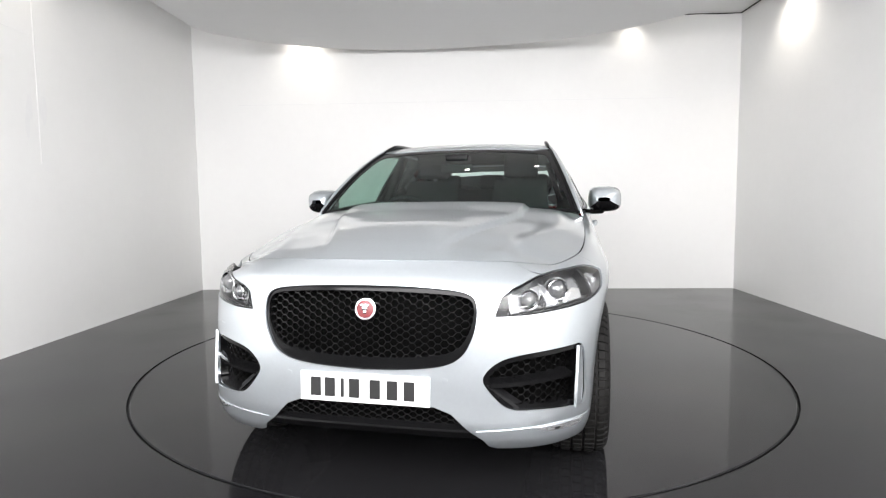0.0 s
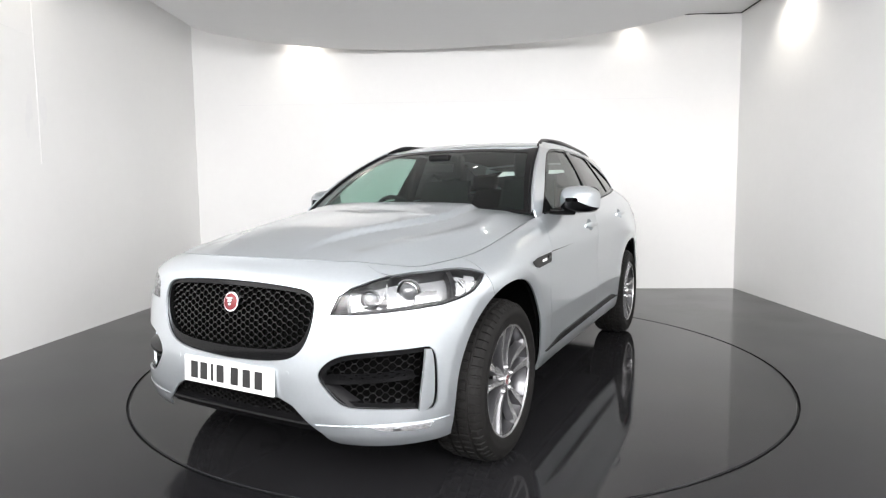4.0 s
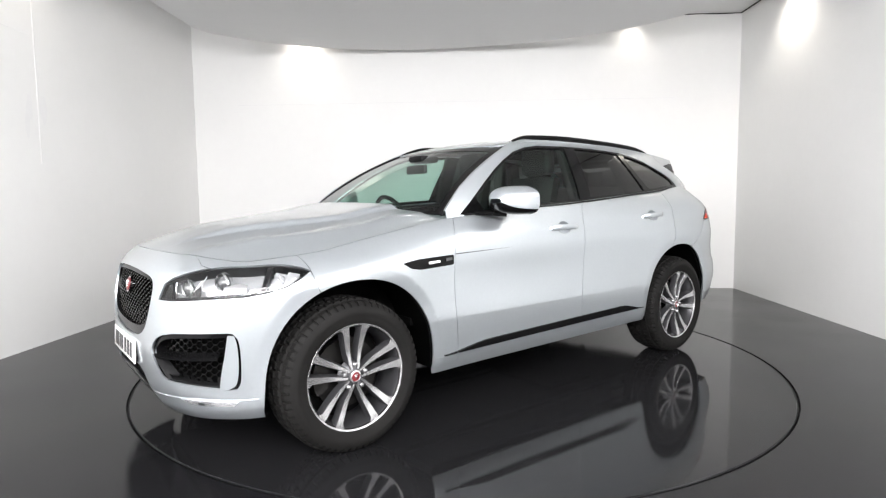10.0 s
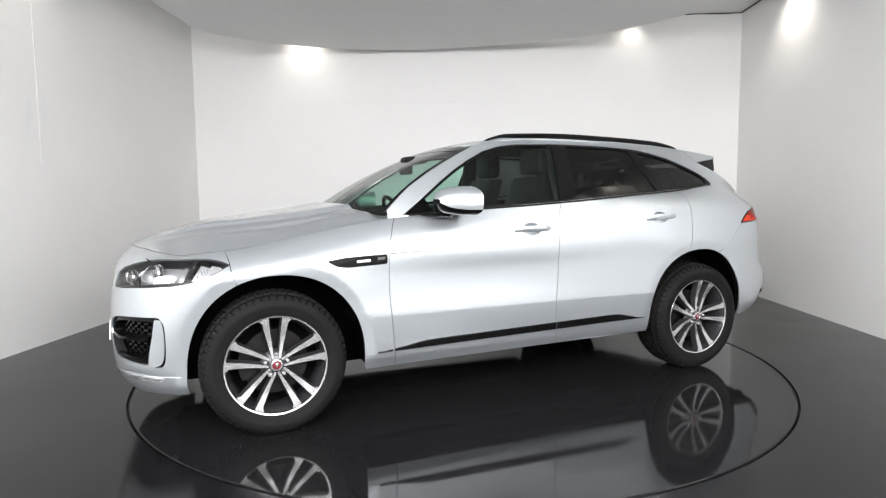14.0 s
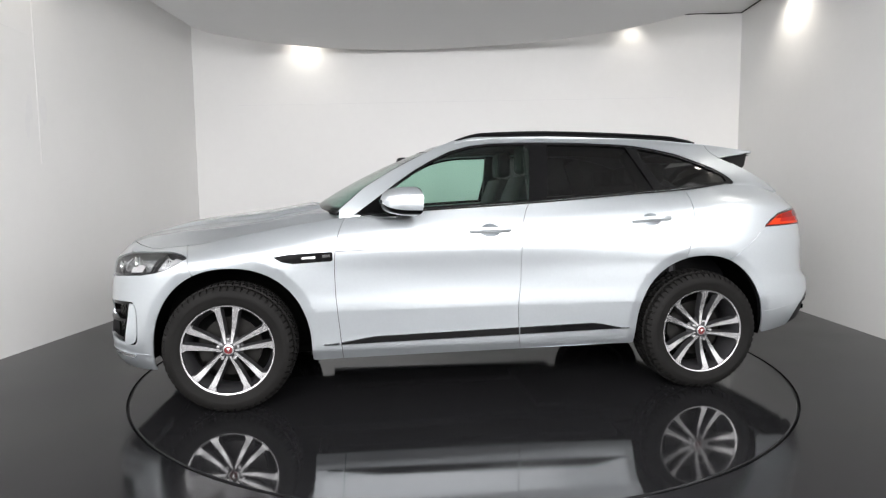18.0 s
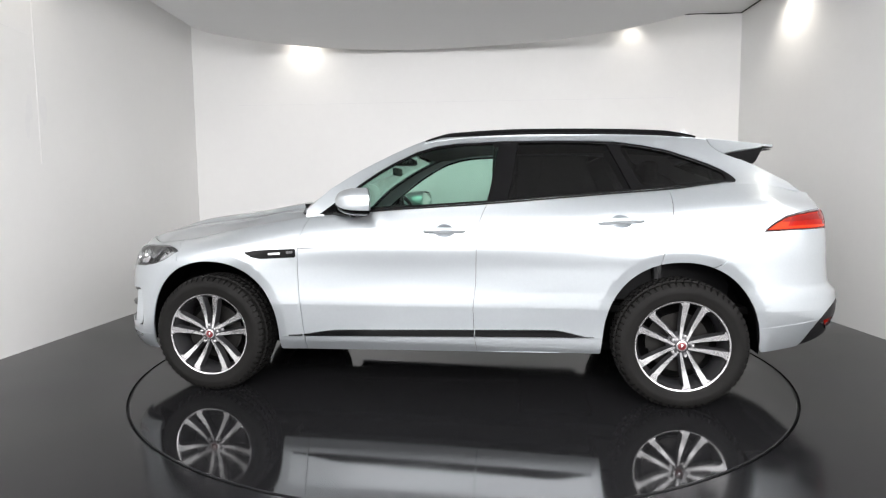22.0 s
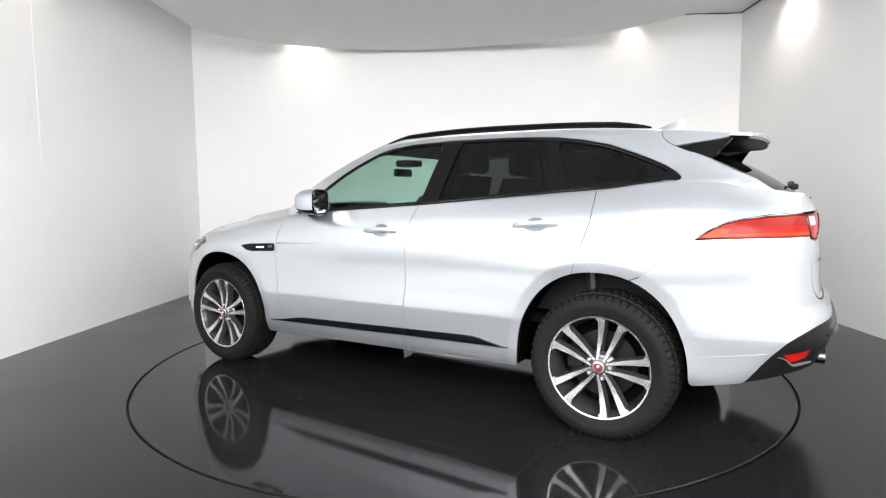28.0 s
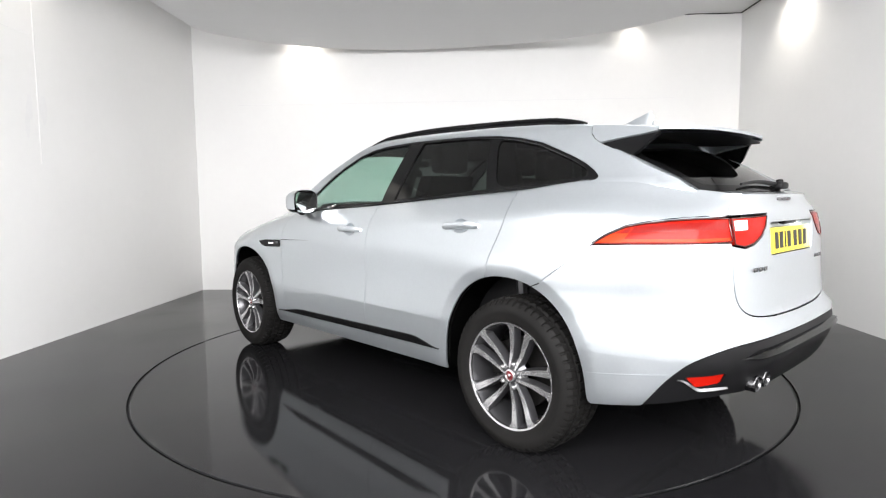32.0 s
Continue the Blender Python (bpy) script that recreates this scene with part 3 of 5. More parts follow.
# front door
door = sx(DOOR_A[::-1])[::-1][1:] + [(0.792, 0.288), (-0.272, 0.300)] + sx(DOOR_B[::-1])[:-1] + shoulder(-0.335, 0.762)


def cup(x, z):
    return [(x + 0.062 * math.cos(2 * math.pi * i / 28), z + 0.034 * math.sin(2 * math.pi * i / 28)) for i in range(28)]


def cup_u(x, z):
    return [(u_side(a, b), b) for a, b in cup(x, z)]


FRONT_CUP, REAR_CUP = (-0.085, 1.022), (-1.095, 1.074)
front_doors = panel("front_door", door, holes=[cup_u(*FRONT_CUP)], mirror=True)
door = sx(DOOR_B)[1:] + [(-0.272, 0.300), (-0.99, 0.312)] + sx(arch(*ARCH_R, 6, 74, 20)) + sx(DOOR_C[::-1])[1:-1] + shoulder(u_side(-1.384, 1.25), -0.335)
rear_doors = panel("rear_door", door, holes=[cup_u(*REAR_CUP)], mirror=True)

# rear quarter with the side of the rear bumper
TAIL_LAMP = [(-1.866, 1.024), (-1.92, 1.062), (-1.99, 1.098), (-2.06, 1.113), (-2.14, 1.120)]
LAMP_R = sx(TAIL_LAMP) + ry([(0.68, 1.122), (0.57, 1.122)]) + ry([(0.57, 1.034), (0.66, 1.031)]) + sx([(-2.15, 1.029), (-2.0, 1.026)])
LAMP_R2 = ry([(0.562, 1.122), (0.45, 1.124), (0.30, 1.126), (0.325, 1.09), (0.37, 1.05), (0.43, 1.022), (0.50, 1.010), (0.562, 1.022)])
quarter = sx(DOOR_C) + sx(arch(*ARCH_R, 75, 112, 14)) + sx([(-1.634, 0.842), (-1.70, 0.893), (-1.762, 0.938), (-1.863, 1.020)]) + LAMP_R[1:6] + [(u_rear(0.578, 1.126), 1.126), (u_rear(0.578, 1.15), 1.15), (u_rear(0.578, 1.19), 1.19)] + shoulder(u_rear(0.578, 1.19), u_side(-1.384, 1.25), 16)


def quarter_normal(u, v):
    """Shading that rolls into the rear pillar above the shoulder."""
    n = normal_of(body, u, v, SIGN)
    x = body(u, v)[0]
    k = 0.5 * smooth(edge_z(u) - 0.10, edge_z(u), v) * smooth(-1.30, -1.55, x)
    return n.lerp(pillar_normal(x, belt_z(x) + 0.02), k).normalized()


def pillar_normal(x, z):
    return normal_of(lambda a, b: (a, cabin_side(a, b), b), x, z, -1)


panel("rear_quarter", quarter, mirror=True, step=0.025, nrm=quarter_normal)

# rear bumper, one piece from arch to arch
BLACK_EDGE = [(-2.078, 0.377), (-2.135, 0.450), (-2.190, 0.519), (-2.245, 0.574)]
half = sx(arch(*ARCH_R, 112, 180, 18)) + sx([(-1.854, 0.352), (-1.866, 0.341), (-2.066, 0.371)]) + soften(sx(BLACK_EDGE) + ry([(0.700, 0.620), (0.60, 0.638), (0.40, 0.642), (0.20, 0.638), (0.0, 0.636)]))
upper = soften(ry([(0.0, 0.70), (0.25, 0.703), (0.43, 0.716), (0.52, 0.742), (0.565, 0.79), (0.578, 0.86), (0.578, 0.96), (0.578, 1.030)])) + LAMP_R[8:] + sx([(-1.863, 1.0185), (-1.762, 0.9355), (-1.70, 0.8905), (-1.634, 0.8395)])
full = half + flip_rear(half)[1:] + flip_rear(upper)[:-1] + upper[:]
panel("rear_bumper", full, step=0.03)
# backing behind the seam from wheel arch to tail lamp
for s in (1, -1):
    seam = [(-1.634, 0.841), (-1.70, 0.892), (-1.762, 0.937), (-1.863, 1.019)]
    pts = [Vector((1, s, 1)) * Vector(pushed(body, -0.0035, SIGN)(u_side(x, z), z)) for x, z in resample(seam, 0.02, False)]
    part("seam_filler", tube_bm(pts, 0.003, 5), PAINT, car)

# tailgate
gate = soften(ry([(0.0, 0.703), (0.25, 0.706), (0.43, 0.719), (0.519, 0.745), (0.563, 0.792), (0.576, 0.86), (0.576, 0.96), (0.576, 1.020)])) + ry([(0.566, 1.016), (0.50, 1.004), (0.43, 1.016), (0.365, 1.046), (0.32, 1.088), (0.292, 1.131), (0.45, 1.130), (0.575, 1.128), (0.575, 1.15), (0.575, 1.19)])
ug = u_rear(0.575, 1.19)
gate = gate + shoulder(ug, TAIL_U, 14)
PLATE_HOLE = rounded(ry([(0.285, 1.108), (0.27, 0.955), (-0.27, 0.955), (-0.285, 1.108)]), 0.02)
tailgate = panel("tailgate", gate + flip_rear(gate)[1:-1], holes=[PLATE_HOLE], step=0.028)[0]

for line in ([(0.577, 0.80), (0.577, 0.90), (0.577, 1.02)], [(0.5765, 1.128), (0.5765, 1.16), (0.5765, 1.19)]):
    for s in (1, -1):
        pts = [pushed(body, -0.0035, SIGN)(u_rear(s * y, z), z) for y, z in resample(line, 0.02, False)]
        part("seam_filler", tube_bm(pts, 0.0028, 5), PAINT, car)

# front bumper and nose
GRILLE = [(0.0, 0.892), (0.18, 0.890), (0.335, 0.880), (0.395, 0.868), (0.425, 0.845), (0.434, 0.80), (0.428, 0.74), (0.412, 0.69), (0.385, 0.64), (0.34, 0.606), (0.27, 0.588), (0.15, 0.576), (0.0, 0.571)]
grille_half = soften(fy(GRILLE))
GRILLE_LOOP = grille_half + flip_front(grille_half)[1:-1]
VANE = fy([(0.798, 0.637)]) + soften(fy([(0.812, 0.634), (0.818, 0.60), (0.8215, 0.53), (0.822, 0.46), (0.818, 0.414), (0.802, 0.401)])) + fy([(0.784, 0.401), (0.788, 0.46), (0.794, 0.55)])
# opening: rounded inboard, with a slot outboard of the vane that is widest half-way up
slot = soften(fy([(0.808, 0.645), (0.821, 0.618), (0.8255, 0.56), (0.8275, 0.49), (0.8265, 0.425), (0.818, 0.399)]))
FOG = soften(fy([(0.775, 0.409), (0.66, 0.424), (0.585, 0.426), (0.535, 0.440), (0.482, 0.497), (0.450, 0.543), (0.468, 0.582), (0.520, 0.622), (0.60, 0.639), (0.70, 0.646), (0.796, 0.648)])) + slot + fy([(0.80, 0.397)])
nose = sx([(1.655, 0.884)]) + sx(arch(*ARCH_F, 64, 2, 20)) + sx([(1.862, 0.31), (1.852, 0.250)]) + sx([(1.93, 0.252)]) + fy([(0.75, 0.256), (0.60, 0.258), (0.50, 0.260), (0.468, 0.275), (0.452, 0.305), (0.40, 0.345), (0.335, 0.412), (0.27, 0.438), (0.0, 0.440)])
top_half = shoulder(NOSE_U, u_front(0.60, 0.93), 14) + fy([(0.655, 0.917), (0.69, 0.9035)]) + [LAMP[3], LAMP[2], LAMP[1], LAMP[0], LAMP[16], LAMP[15], LAMP[14], LAMP[13], LAMP[12], LAMP[11], LAMP[10]]
loop = nose + flip_front(nose)[1:] + flip_front(top_half)[:-1] + top_half
panel("front_bumper", loop, holes=[GRILLE_LOOP, FOG, flip_front(FOG)], step=0.026, thick=0.008)

# bonnet: the skin inside the shoulder line and the strip that rolls down to the lamps
hood_edge = [edge_plan(NOSE_U + (0.80 - NOSE_U) * i / 60) for i in range(61)]
hood_edge = [q for q in hood_edge if q[0] > 0.78]
cowl = [(1.035 - 0.27 * (abs(y) / 0.78) ** 2.2, y) for y in [0.80 - 0.08 * i for i in range(21)]]
hood_loop = inset([q for q in hood_edge if q[0] > 0.80] + cowl[:] + [(x, -y) for x, y in hood_edge if x > 0.80][::-1][:-1], 0.0035)
bonnet = sheet("bonnet", lambda x, y: (x, y, hood_z(x, y)), hood_loop, PAINT, car, step=0.018, sign=1)[0]
strip = shoulder(u_front(0.60, 0.93), u_side(1.70, 0.93), 14) + [LAMP[9], LAMP[8], LAMP[7], LAMP[6], LAMP[5], LAMP[4]] + fy([(0.655, 0.915)])
panel("bonnet_edge", strip, mirror=True, step=0.02)

inner = pushed(body, -0.030 * SIGN)
# unseen dark sheet inside each side, added to block light, between the lamps
core_side = [(u_side(1.62, 0.86), 0.86)] + sx(arch(*ARCH_F, 60, 178, 20)) + [(0.96, 0.295), (-0.99, 0.315)] + sx(arch(*ARCH_R, 4, 176, 20)) + sx([(-1.87, 0.36), (-2.0, 0.385), (-2.0, 0.98), (-1.80, 1.02), (-1.80, 1.2)]) + [(u, z - 0.03) for u, z in shoulder(u_side(-1.8, 1.2), u_side(1.62, 0.9), 30)]
sheet("side_light_block", inner, core_side, DARK, car, step=0.08, thick=0, mirror=True)

# ---- wheel arches, underbody ----


def wheel_well(cx, cz, a, b):
    for s in (1, -1):
        rows = []
        for w in (0.905, 0.60):
            rows.append([(x, s * min(w, body(u_side(x, max(z, 0.3)), max(z, 0.3))[1] - 0.022), z) for x, z in arch(cx, cz, a + 0.012, b + 0.010, -6, 186, 28)])
        ob = ribbon("wheel_arch_liner", rows, DARK, car, thick=0.004)
        bm = bmesh.new()
        vs = [bm.verts.new((x, s * 0.605, z)) for x, z in arch(cx, cz, a + 0.012, b + 0.010, -6, 186, 28)]
        bm.faces.new(vs)
        bmesh.ops.solidify(bm, geom=bm.faces[:], thickness=0.01)
        part("wheel_arch_back", bm, DARK, car, shade=0)


wheel_well(*ARCH_F)
wheel_well(*ARCH_R)
part("underbody", box_bm((3.7, 1.1, 0.10), (0.10, 0, 0.29), 0.03), DARK, car, "dark underbody")
part("underbody_middle", box_bm((1.86, 1.60, 0.06), (-0.02, 0, 0.315), 0.02), DARK, car)
part("fuel_tank", box_bm((0.5, 0.9, 0.12), (-0.75, 0, 0.265), 0.04), DARK, car)
part("exhaust_pipe", tube_bm([(0.9, -0.2, 0.25), (-0.4, -0.2, 0.24), (-0.9, -0.3, 0.26), (-1.9, -0.35, 0.30)], 0.03), STEEL, car)
for s in (1, -1):
    part("suspension_arm", tube_bm([(-1.05, s * 0.3, 0.30), (-1.43, s * 0.70, 0.30)], 0.03), DARK, car)
    part("suspension_arm", tube_bm([(1.2, s * 0.3, 0.30), (1.43, s * 0.70, 0.28)], 0.03), DARK, car)
    part("spring_strut", tube_bm([(-1.34, s * 0.70, 0.72), (-1.33, s * 0.70, 0.86)], 0.030), GUN, car)

# ---- cabin ----


def cab(x, z):
    return x, cabin_side(x, z), z


WIN = [(0.700, 1.128), (0.58, 1.225), (0.451, 1.323), (0.35, 1.392), (0.25, 1.450), (0.123, 1.512), (0.0, 1.546), (-0.128, 1.563), (-0.43, 1.572), (-0.75, 1.570), (-0.95, 1.563), (-1.10, 1.553), (-1.25, 1.530), (-1.40, 1.495), (-1.53, 1.445), (-1.62, 1.408), (-1.69, 1.374), (-1.735, 1.345), (-1.756, 1.327), (-1.767, 1.313), (-1.766, 1.303)]
WIN_LOW = [(-1.755, belt_z(-1.755) + 0.009), (-1.73, belt_z(-1.73) + 0.009), (-1.70, belt_z(-1.70) + 0.010), (-1.39, belt_z(-1.39) + 0.012), (-1.0, belt_z(-1.0) + 0.012), (-0.33, belt_z(-0.33) + 0.012), (0.34, belt_z(0.34) + 0.012)]
WINDOW = WIN + WIN_LOW
PILLAR = [(0.80, 1.155), (0.655, 1.284), (0.508, 1.376), (0.362, 1.453), (0.18, 1.543), (0.09, 1.583)]
cab_loop = [(x, belt_z(x) - 0.004) for x in [-2.16 + (0.80 + 2.16) * i / 40 for i in range(41)]] + PILLAR + [(0.02, 1.604), (-0.4, 1.611), (-1.0, 1.606), (-1.35, 1.592), (-1.56, 1.570), (-1.638, 1.556), (-1.652, 1.520), (-1.68, 1.492), (-1.716, 1.469), (-1.876, 1.401), (-1.992, 1.340), (-2.09, 1.292)]
CS = 1 if normal_of(cab, 0, 1.3).y > 0 else -1


def cab_normal(x, z):
    """Shading that rolls down into the shoulder behind the doors."""
    n = pillar_normal(x, z)
    k = 0.5 * smooth(belt_z(x) + 0.14, belt_z(x), z) * smooth(-1.30, -1.55, x)
    u = u_side(x, belt_z(x) - 0.02)
    return n.lerp(normal_of(body, u, edge_z(u) - 0.004, SIGN), k).normalized()


sheet("cabin_side", cab, cab_loop, PAINT, car, [inset(WINDOW, -0.0005)], step=0.03, sign=CS, mirror=True, nrm=cab_normal)
# black surround, then the panes
frame_in = inset(WINDOW, 0.013)


def clip_x(poly, lo, hi):
    """The part of a polygon between two slanted lines, each given as x at the belt and x at the roof."""
    def cut(poly, a, keep_less):
        def side(p):
            x = a[0] + (a[1] - a[0]) * (p[1] - 1.2) / 0.36
            return (x - p[0]) if keep_less else (p[0] - x)
        out = []
        for i in range(len(poly)):
            p, q = poly[i - 1], poly[i]
            sp, sq = side(p), side(q)
            if (sp > 0) != (sq > 0):
                t = sp / (sp - sq)
                out.append((p[0] + (q[0] - p[0]) * t, p[1] + (q[1] - p[1]) * t))
            if sq > 0:
                out.append(q)
        return out
    if lo:
        poly = cut(poly, lo, False)
    if hi:
        poly = cut(poly, hi, True)
    return poly


pane_f = clip_x(frame_in, (-0.335, -0.397), None)
pane_r = clip_x(frame_in, (-1.195, -1.035), (-0.452, -0.512))
pane_q = rounded(rounded(clip_x(inset(WINDOW, 0.017), (-1.735, -1.66), (-1.262, -1.092)), 0.06, 6), 0.02, 2)
trim = pushed(cab, -0.004, CS)
frame_piece = sheet("window_surround", trim, WINDOW, BLACK, car, [pane_f, pane_r, pane_q], step=0.03, sign=CS, mirror=True, label="gloss black window surround")
pane_fn = pushed(cab, -0.012, CS)
for nm, poly, mat in (("front_window", pane_f, SIDE_GLASS), ("rear_window", pane_r, PRIVACY_GLASS), ("quarter_window", pane_q, PRIVACY_GLASS)):
    sheet(nm, pane_fn, inset(poly, -0.004), mat, car, step=0.05, thick=0, sign=CS, mirror=True)
# bright tube for the trim's highlight, along the upper edge of the rear side glass
upper = [q for q in inset(WINDOW, 0.015) if -1.72 < q[0] < -0.85 and q[1] > 1.34]
for s in (1, -1):
    pts = [Vector((1, s, 1)) * Vector(pushed(cab, -0.002, CS)(x, z)) for x, z in resample(upper, 0.03, False)]
    part("window_highlight", tube_bm(pts, lambda t: 0.0006 + 0.0024 * math.sin(math.pi * t), 6), PIPE, car, "modelled highlight along the glass")
# soft seal along the belt
for s in (1, -1):
    pts = [(x, s * (cabin_side(x, belt_z(x) + 0.004) + 0.003), belt_z(x) + 0.006) for x in [-1.745 + 2.425 * i / 40 for i in range(41)]]
    part("belt_seal", tube_bm(pts, lambda t: 0.0008 + 0.0052 * min(1.0, t / 0.12), 6), SATIN, car)

# roof with its rear spoiler
ROOF_X = [0.14, 0.08, 0.0, -0.2, -0.4, -0.6, -0.8, -1.0, -1.2, -1.4, -1.64]


def roof(x, y):
    return x, y, roof_z(x, y)


def roof_half(x):
    y = 0.55
    for _ in range(8):
        y = cabin_side(x, min(CANT - 0.004, roof_z(x, y)))
    return y + 0.003


edge = [(x, roof_half(x)) for x in ROOF_X]
front = [(0.225 - 0.07 * (abs(y) / 0.6) ** 2, y) for y in [-0.5 + 0.1 * i for i in range(11)]]
roof_loop = edge[1:] + [(x, -y) for x, y in edge[1:]][::-1] + front
sheet("roof", roof, roof_loop, PAINT, car, step=0.05, thick=0.02)
sp = [(-1.643, roof_half(-1.643)), (-1.70, roof_half(-1.70)), (-1.85, roof_half(-1.85)), (-1.94, roof_half(-1.94)), (-2.0, 0.495), (-2.05, 0.455), (-2.082, 0.36), (-2.098, 0.15), (-2.10, 0.0)]
sp_loop = sp + [(x, -y) for x, y in sp][::-1][1:]


def spoiler_top(x, y):
    return x, y, roof_z(x, y) + 0.012 * smooth(-1.9, -2.1, x)


sheet("spoiler", spoiler_top, sp_loop, PAINT, car, step=0.04, thick=0.014, label="silver roof spoiler")
sheet("spoiler_underside", lambda x, y: (x, y, spoiler_top(x, y)[2] - 0.030 - 0.02 * smooth(-2.0, -1.7, x)), inset(sp_loop, 0.012), SATIN, car, step=0.06, thick=0.0)
sheet("spoiler_side", pushed(cab, 0.001, CS), [(-1.641, roof_z(-1.641, roof_half(-1.641)) - 0.002), (-1.655, 1.521), (-1.683, 1.493), (-1.718, 1.471), (-1.81, 1.486), (-1.908, 1.499), (-1.955, 1.509)] + [(x, spoiler_top(x, roof_half(x))[2] - 0.001) for x in (-1.96, -1.90, -1.80, -1.70)], PAINT, car, step=0.03, thick=0.02, sign=CS, mirror=True, label="silver side of the roof spoiler")
sheet("spoiler_fin", pushed(cab, -0.006, CS), [(-1.722, 1.468), (-1.80, 1.434), (-1.876, 1.402), (-1.908, 1.425), (-1.945, 1.475), (-1.972, 1.508), (-1.908, 1.497), (-1.81, 1.484)], BLACK, car, step=0.03, thick=0.02, sign=CS, mirror=True, label="gloss black fin beside the rear screen")

# windscreen and rear screen


def y_screen(s):
    return 0.80 - 0.188 * s - 0.02 * s * (1 - s)


ws = [(0.0, y_screen(0) * k / 8) for k in range(-8, 9)] + [(s / 12, y_screen(s / 12)) for s in range(1, 13)] + [(1.0, y_screen(1) * k / 8) for k in range(7, -9, -1)] + [(s / 12, -y_screen(s / 12)) for s in range(11, 0, -1)]
WS = 1 if normal_of(screen, 0.5, 0).z > 0 else -1
sheet("windscreen", screen, ws, SCREEN_GLASS, car, step=0.06, thick=0, sign=WS)
band = pushed(screen, 0.002, WS)
inner_ws = rounded([(s * 0.82 + 0.035, y * 0.955) for s, y in ws], 0.03, 2)
sheet("windscreen_band", band, inset(ws, 0.001), BLACK, car, [inner_ws], step=0.05, thick=0.0, sign=WS, label="black printed edge of the windscreen")
for s in (1, -1):
    rows = []
    for i in range(21):
        k = i / 20
        a = Vector(screen(k, y_screen(k) * s))
        z = 1.155 + (1.583 - 1.155) * k
        j = 0
        while j < len(PILLAR) - 2 and PILLAR[j + 1][1] < z:
            j += 1
        p, q = PILLAR[j], PILLAR[j + 1]
        x = p[0] + (q[0] - p[0]) * (z - p[1]) / (q[1] - p[1])
        b = Vector((x, cabin_side(x, z) * s, z))
        m = (a + b) / 2 + Vector((0.010, 0.006 * s, 0.010))
        rows.append([a.lerp(m, t).lerp(m.lerp(b, t), t) for t in [0, 0.25, 0.5, 0.75, 1]])
    ribbon("screen_pillar", rows, PAINT, car)
    part("screen_seal", tube_bm([Vector(screen(i / 20, y_screen(i / 20) * s)) + Vector((0, 0, 0.003)) for i in range(21)], 0.010, 6), SATIN, car)

rs_y = lambda s: 0.52 + 0.085 * s
rs = [(0.0, rs_y(0) * k / 8) for k in range(-8, 9)] + [(s / 8, rs_y(s / 8)) for s in range(1, 9)] + [(1.0, rs_y(1) * k / 8) for k in range(7, -9, -1)] + [(s / 8, -rs_y(s / 8)) for s in range(7, 0, -1)]
RS = 1 if normal_of(rear_screen, 0.5, 0).z > 0 else -1
sheet("rear_screen", rear_screen, rs, REAR_GLASS, car, step=0.06, thick=0, sign=RS, label="dark tinted rear screen")
sheet("rear_screen_band", pushed(rear_screen, 0.002, RS), rs, BLACK, car, [rounded([(s * 0.8 + 0.10, y * 0.9) for s, y in rs], 0.03, 2)], step=0.05, thick=0, sign=RS)
for s in (1, -1):
    rows = []
    D_EDGE = [(-2.16, 1.246), (-2.09, 1.292), (-1.992, 1.340), (-1.876, 1.401), (-1.80, 1.434)]
    for i, (x, z) in enumerate(D_EDGE):
        k = i / (len(D_EDGE) - 1)
        a = Vector(rear_screen(k, rs_y(k) * s))
        b = Vector((x, cabin_side(x, z) * s, z))
        rows.append([a, a.lerp(b, 0.5) + Vector((-0.004, 0.004 * s, 0.006)), b])
    ribbon("rear_pillar", rows, PAINT, car)
# ledge between rear screen and tailgate
rows = []
for i in range(33):
    y = -0.60 + 1.2 * i / 32
    a = Vector(rear_screen(0.0, max(-0.52, min(0.52, y))))
    u = u_rear(y, 1.2)
    ex, ey = edge_plan(u)
    b = Vector((ex, ey, edge_z(u)))
    rows.append([a, a.lerp(b, 0.5) + Vector((0, 0, 0.003)), b])
ribbon("screen_ledge", rows, PAINT, car)

# ---- wheels ----


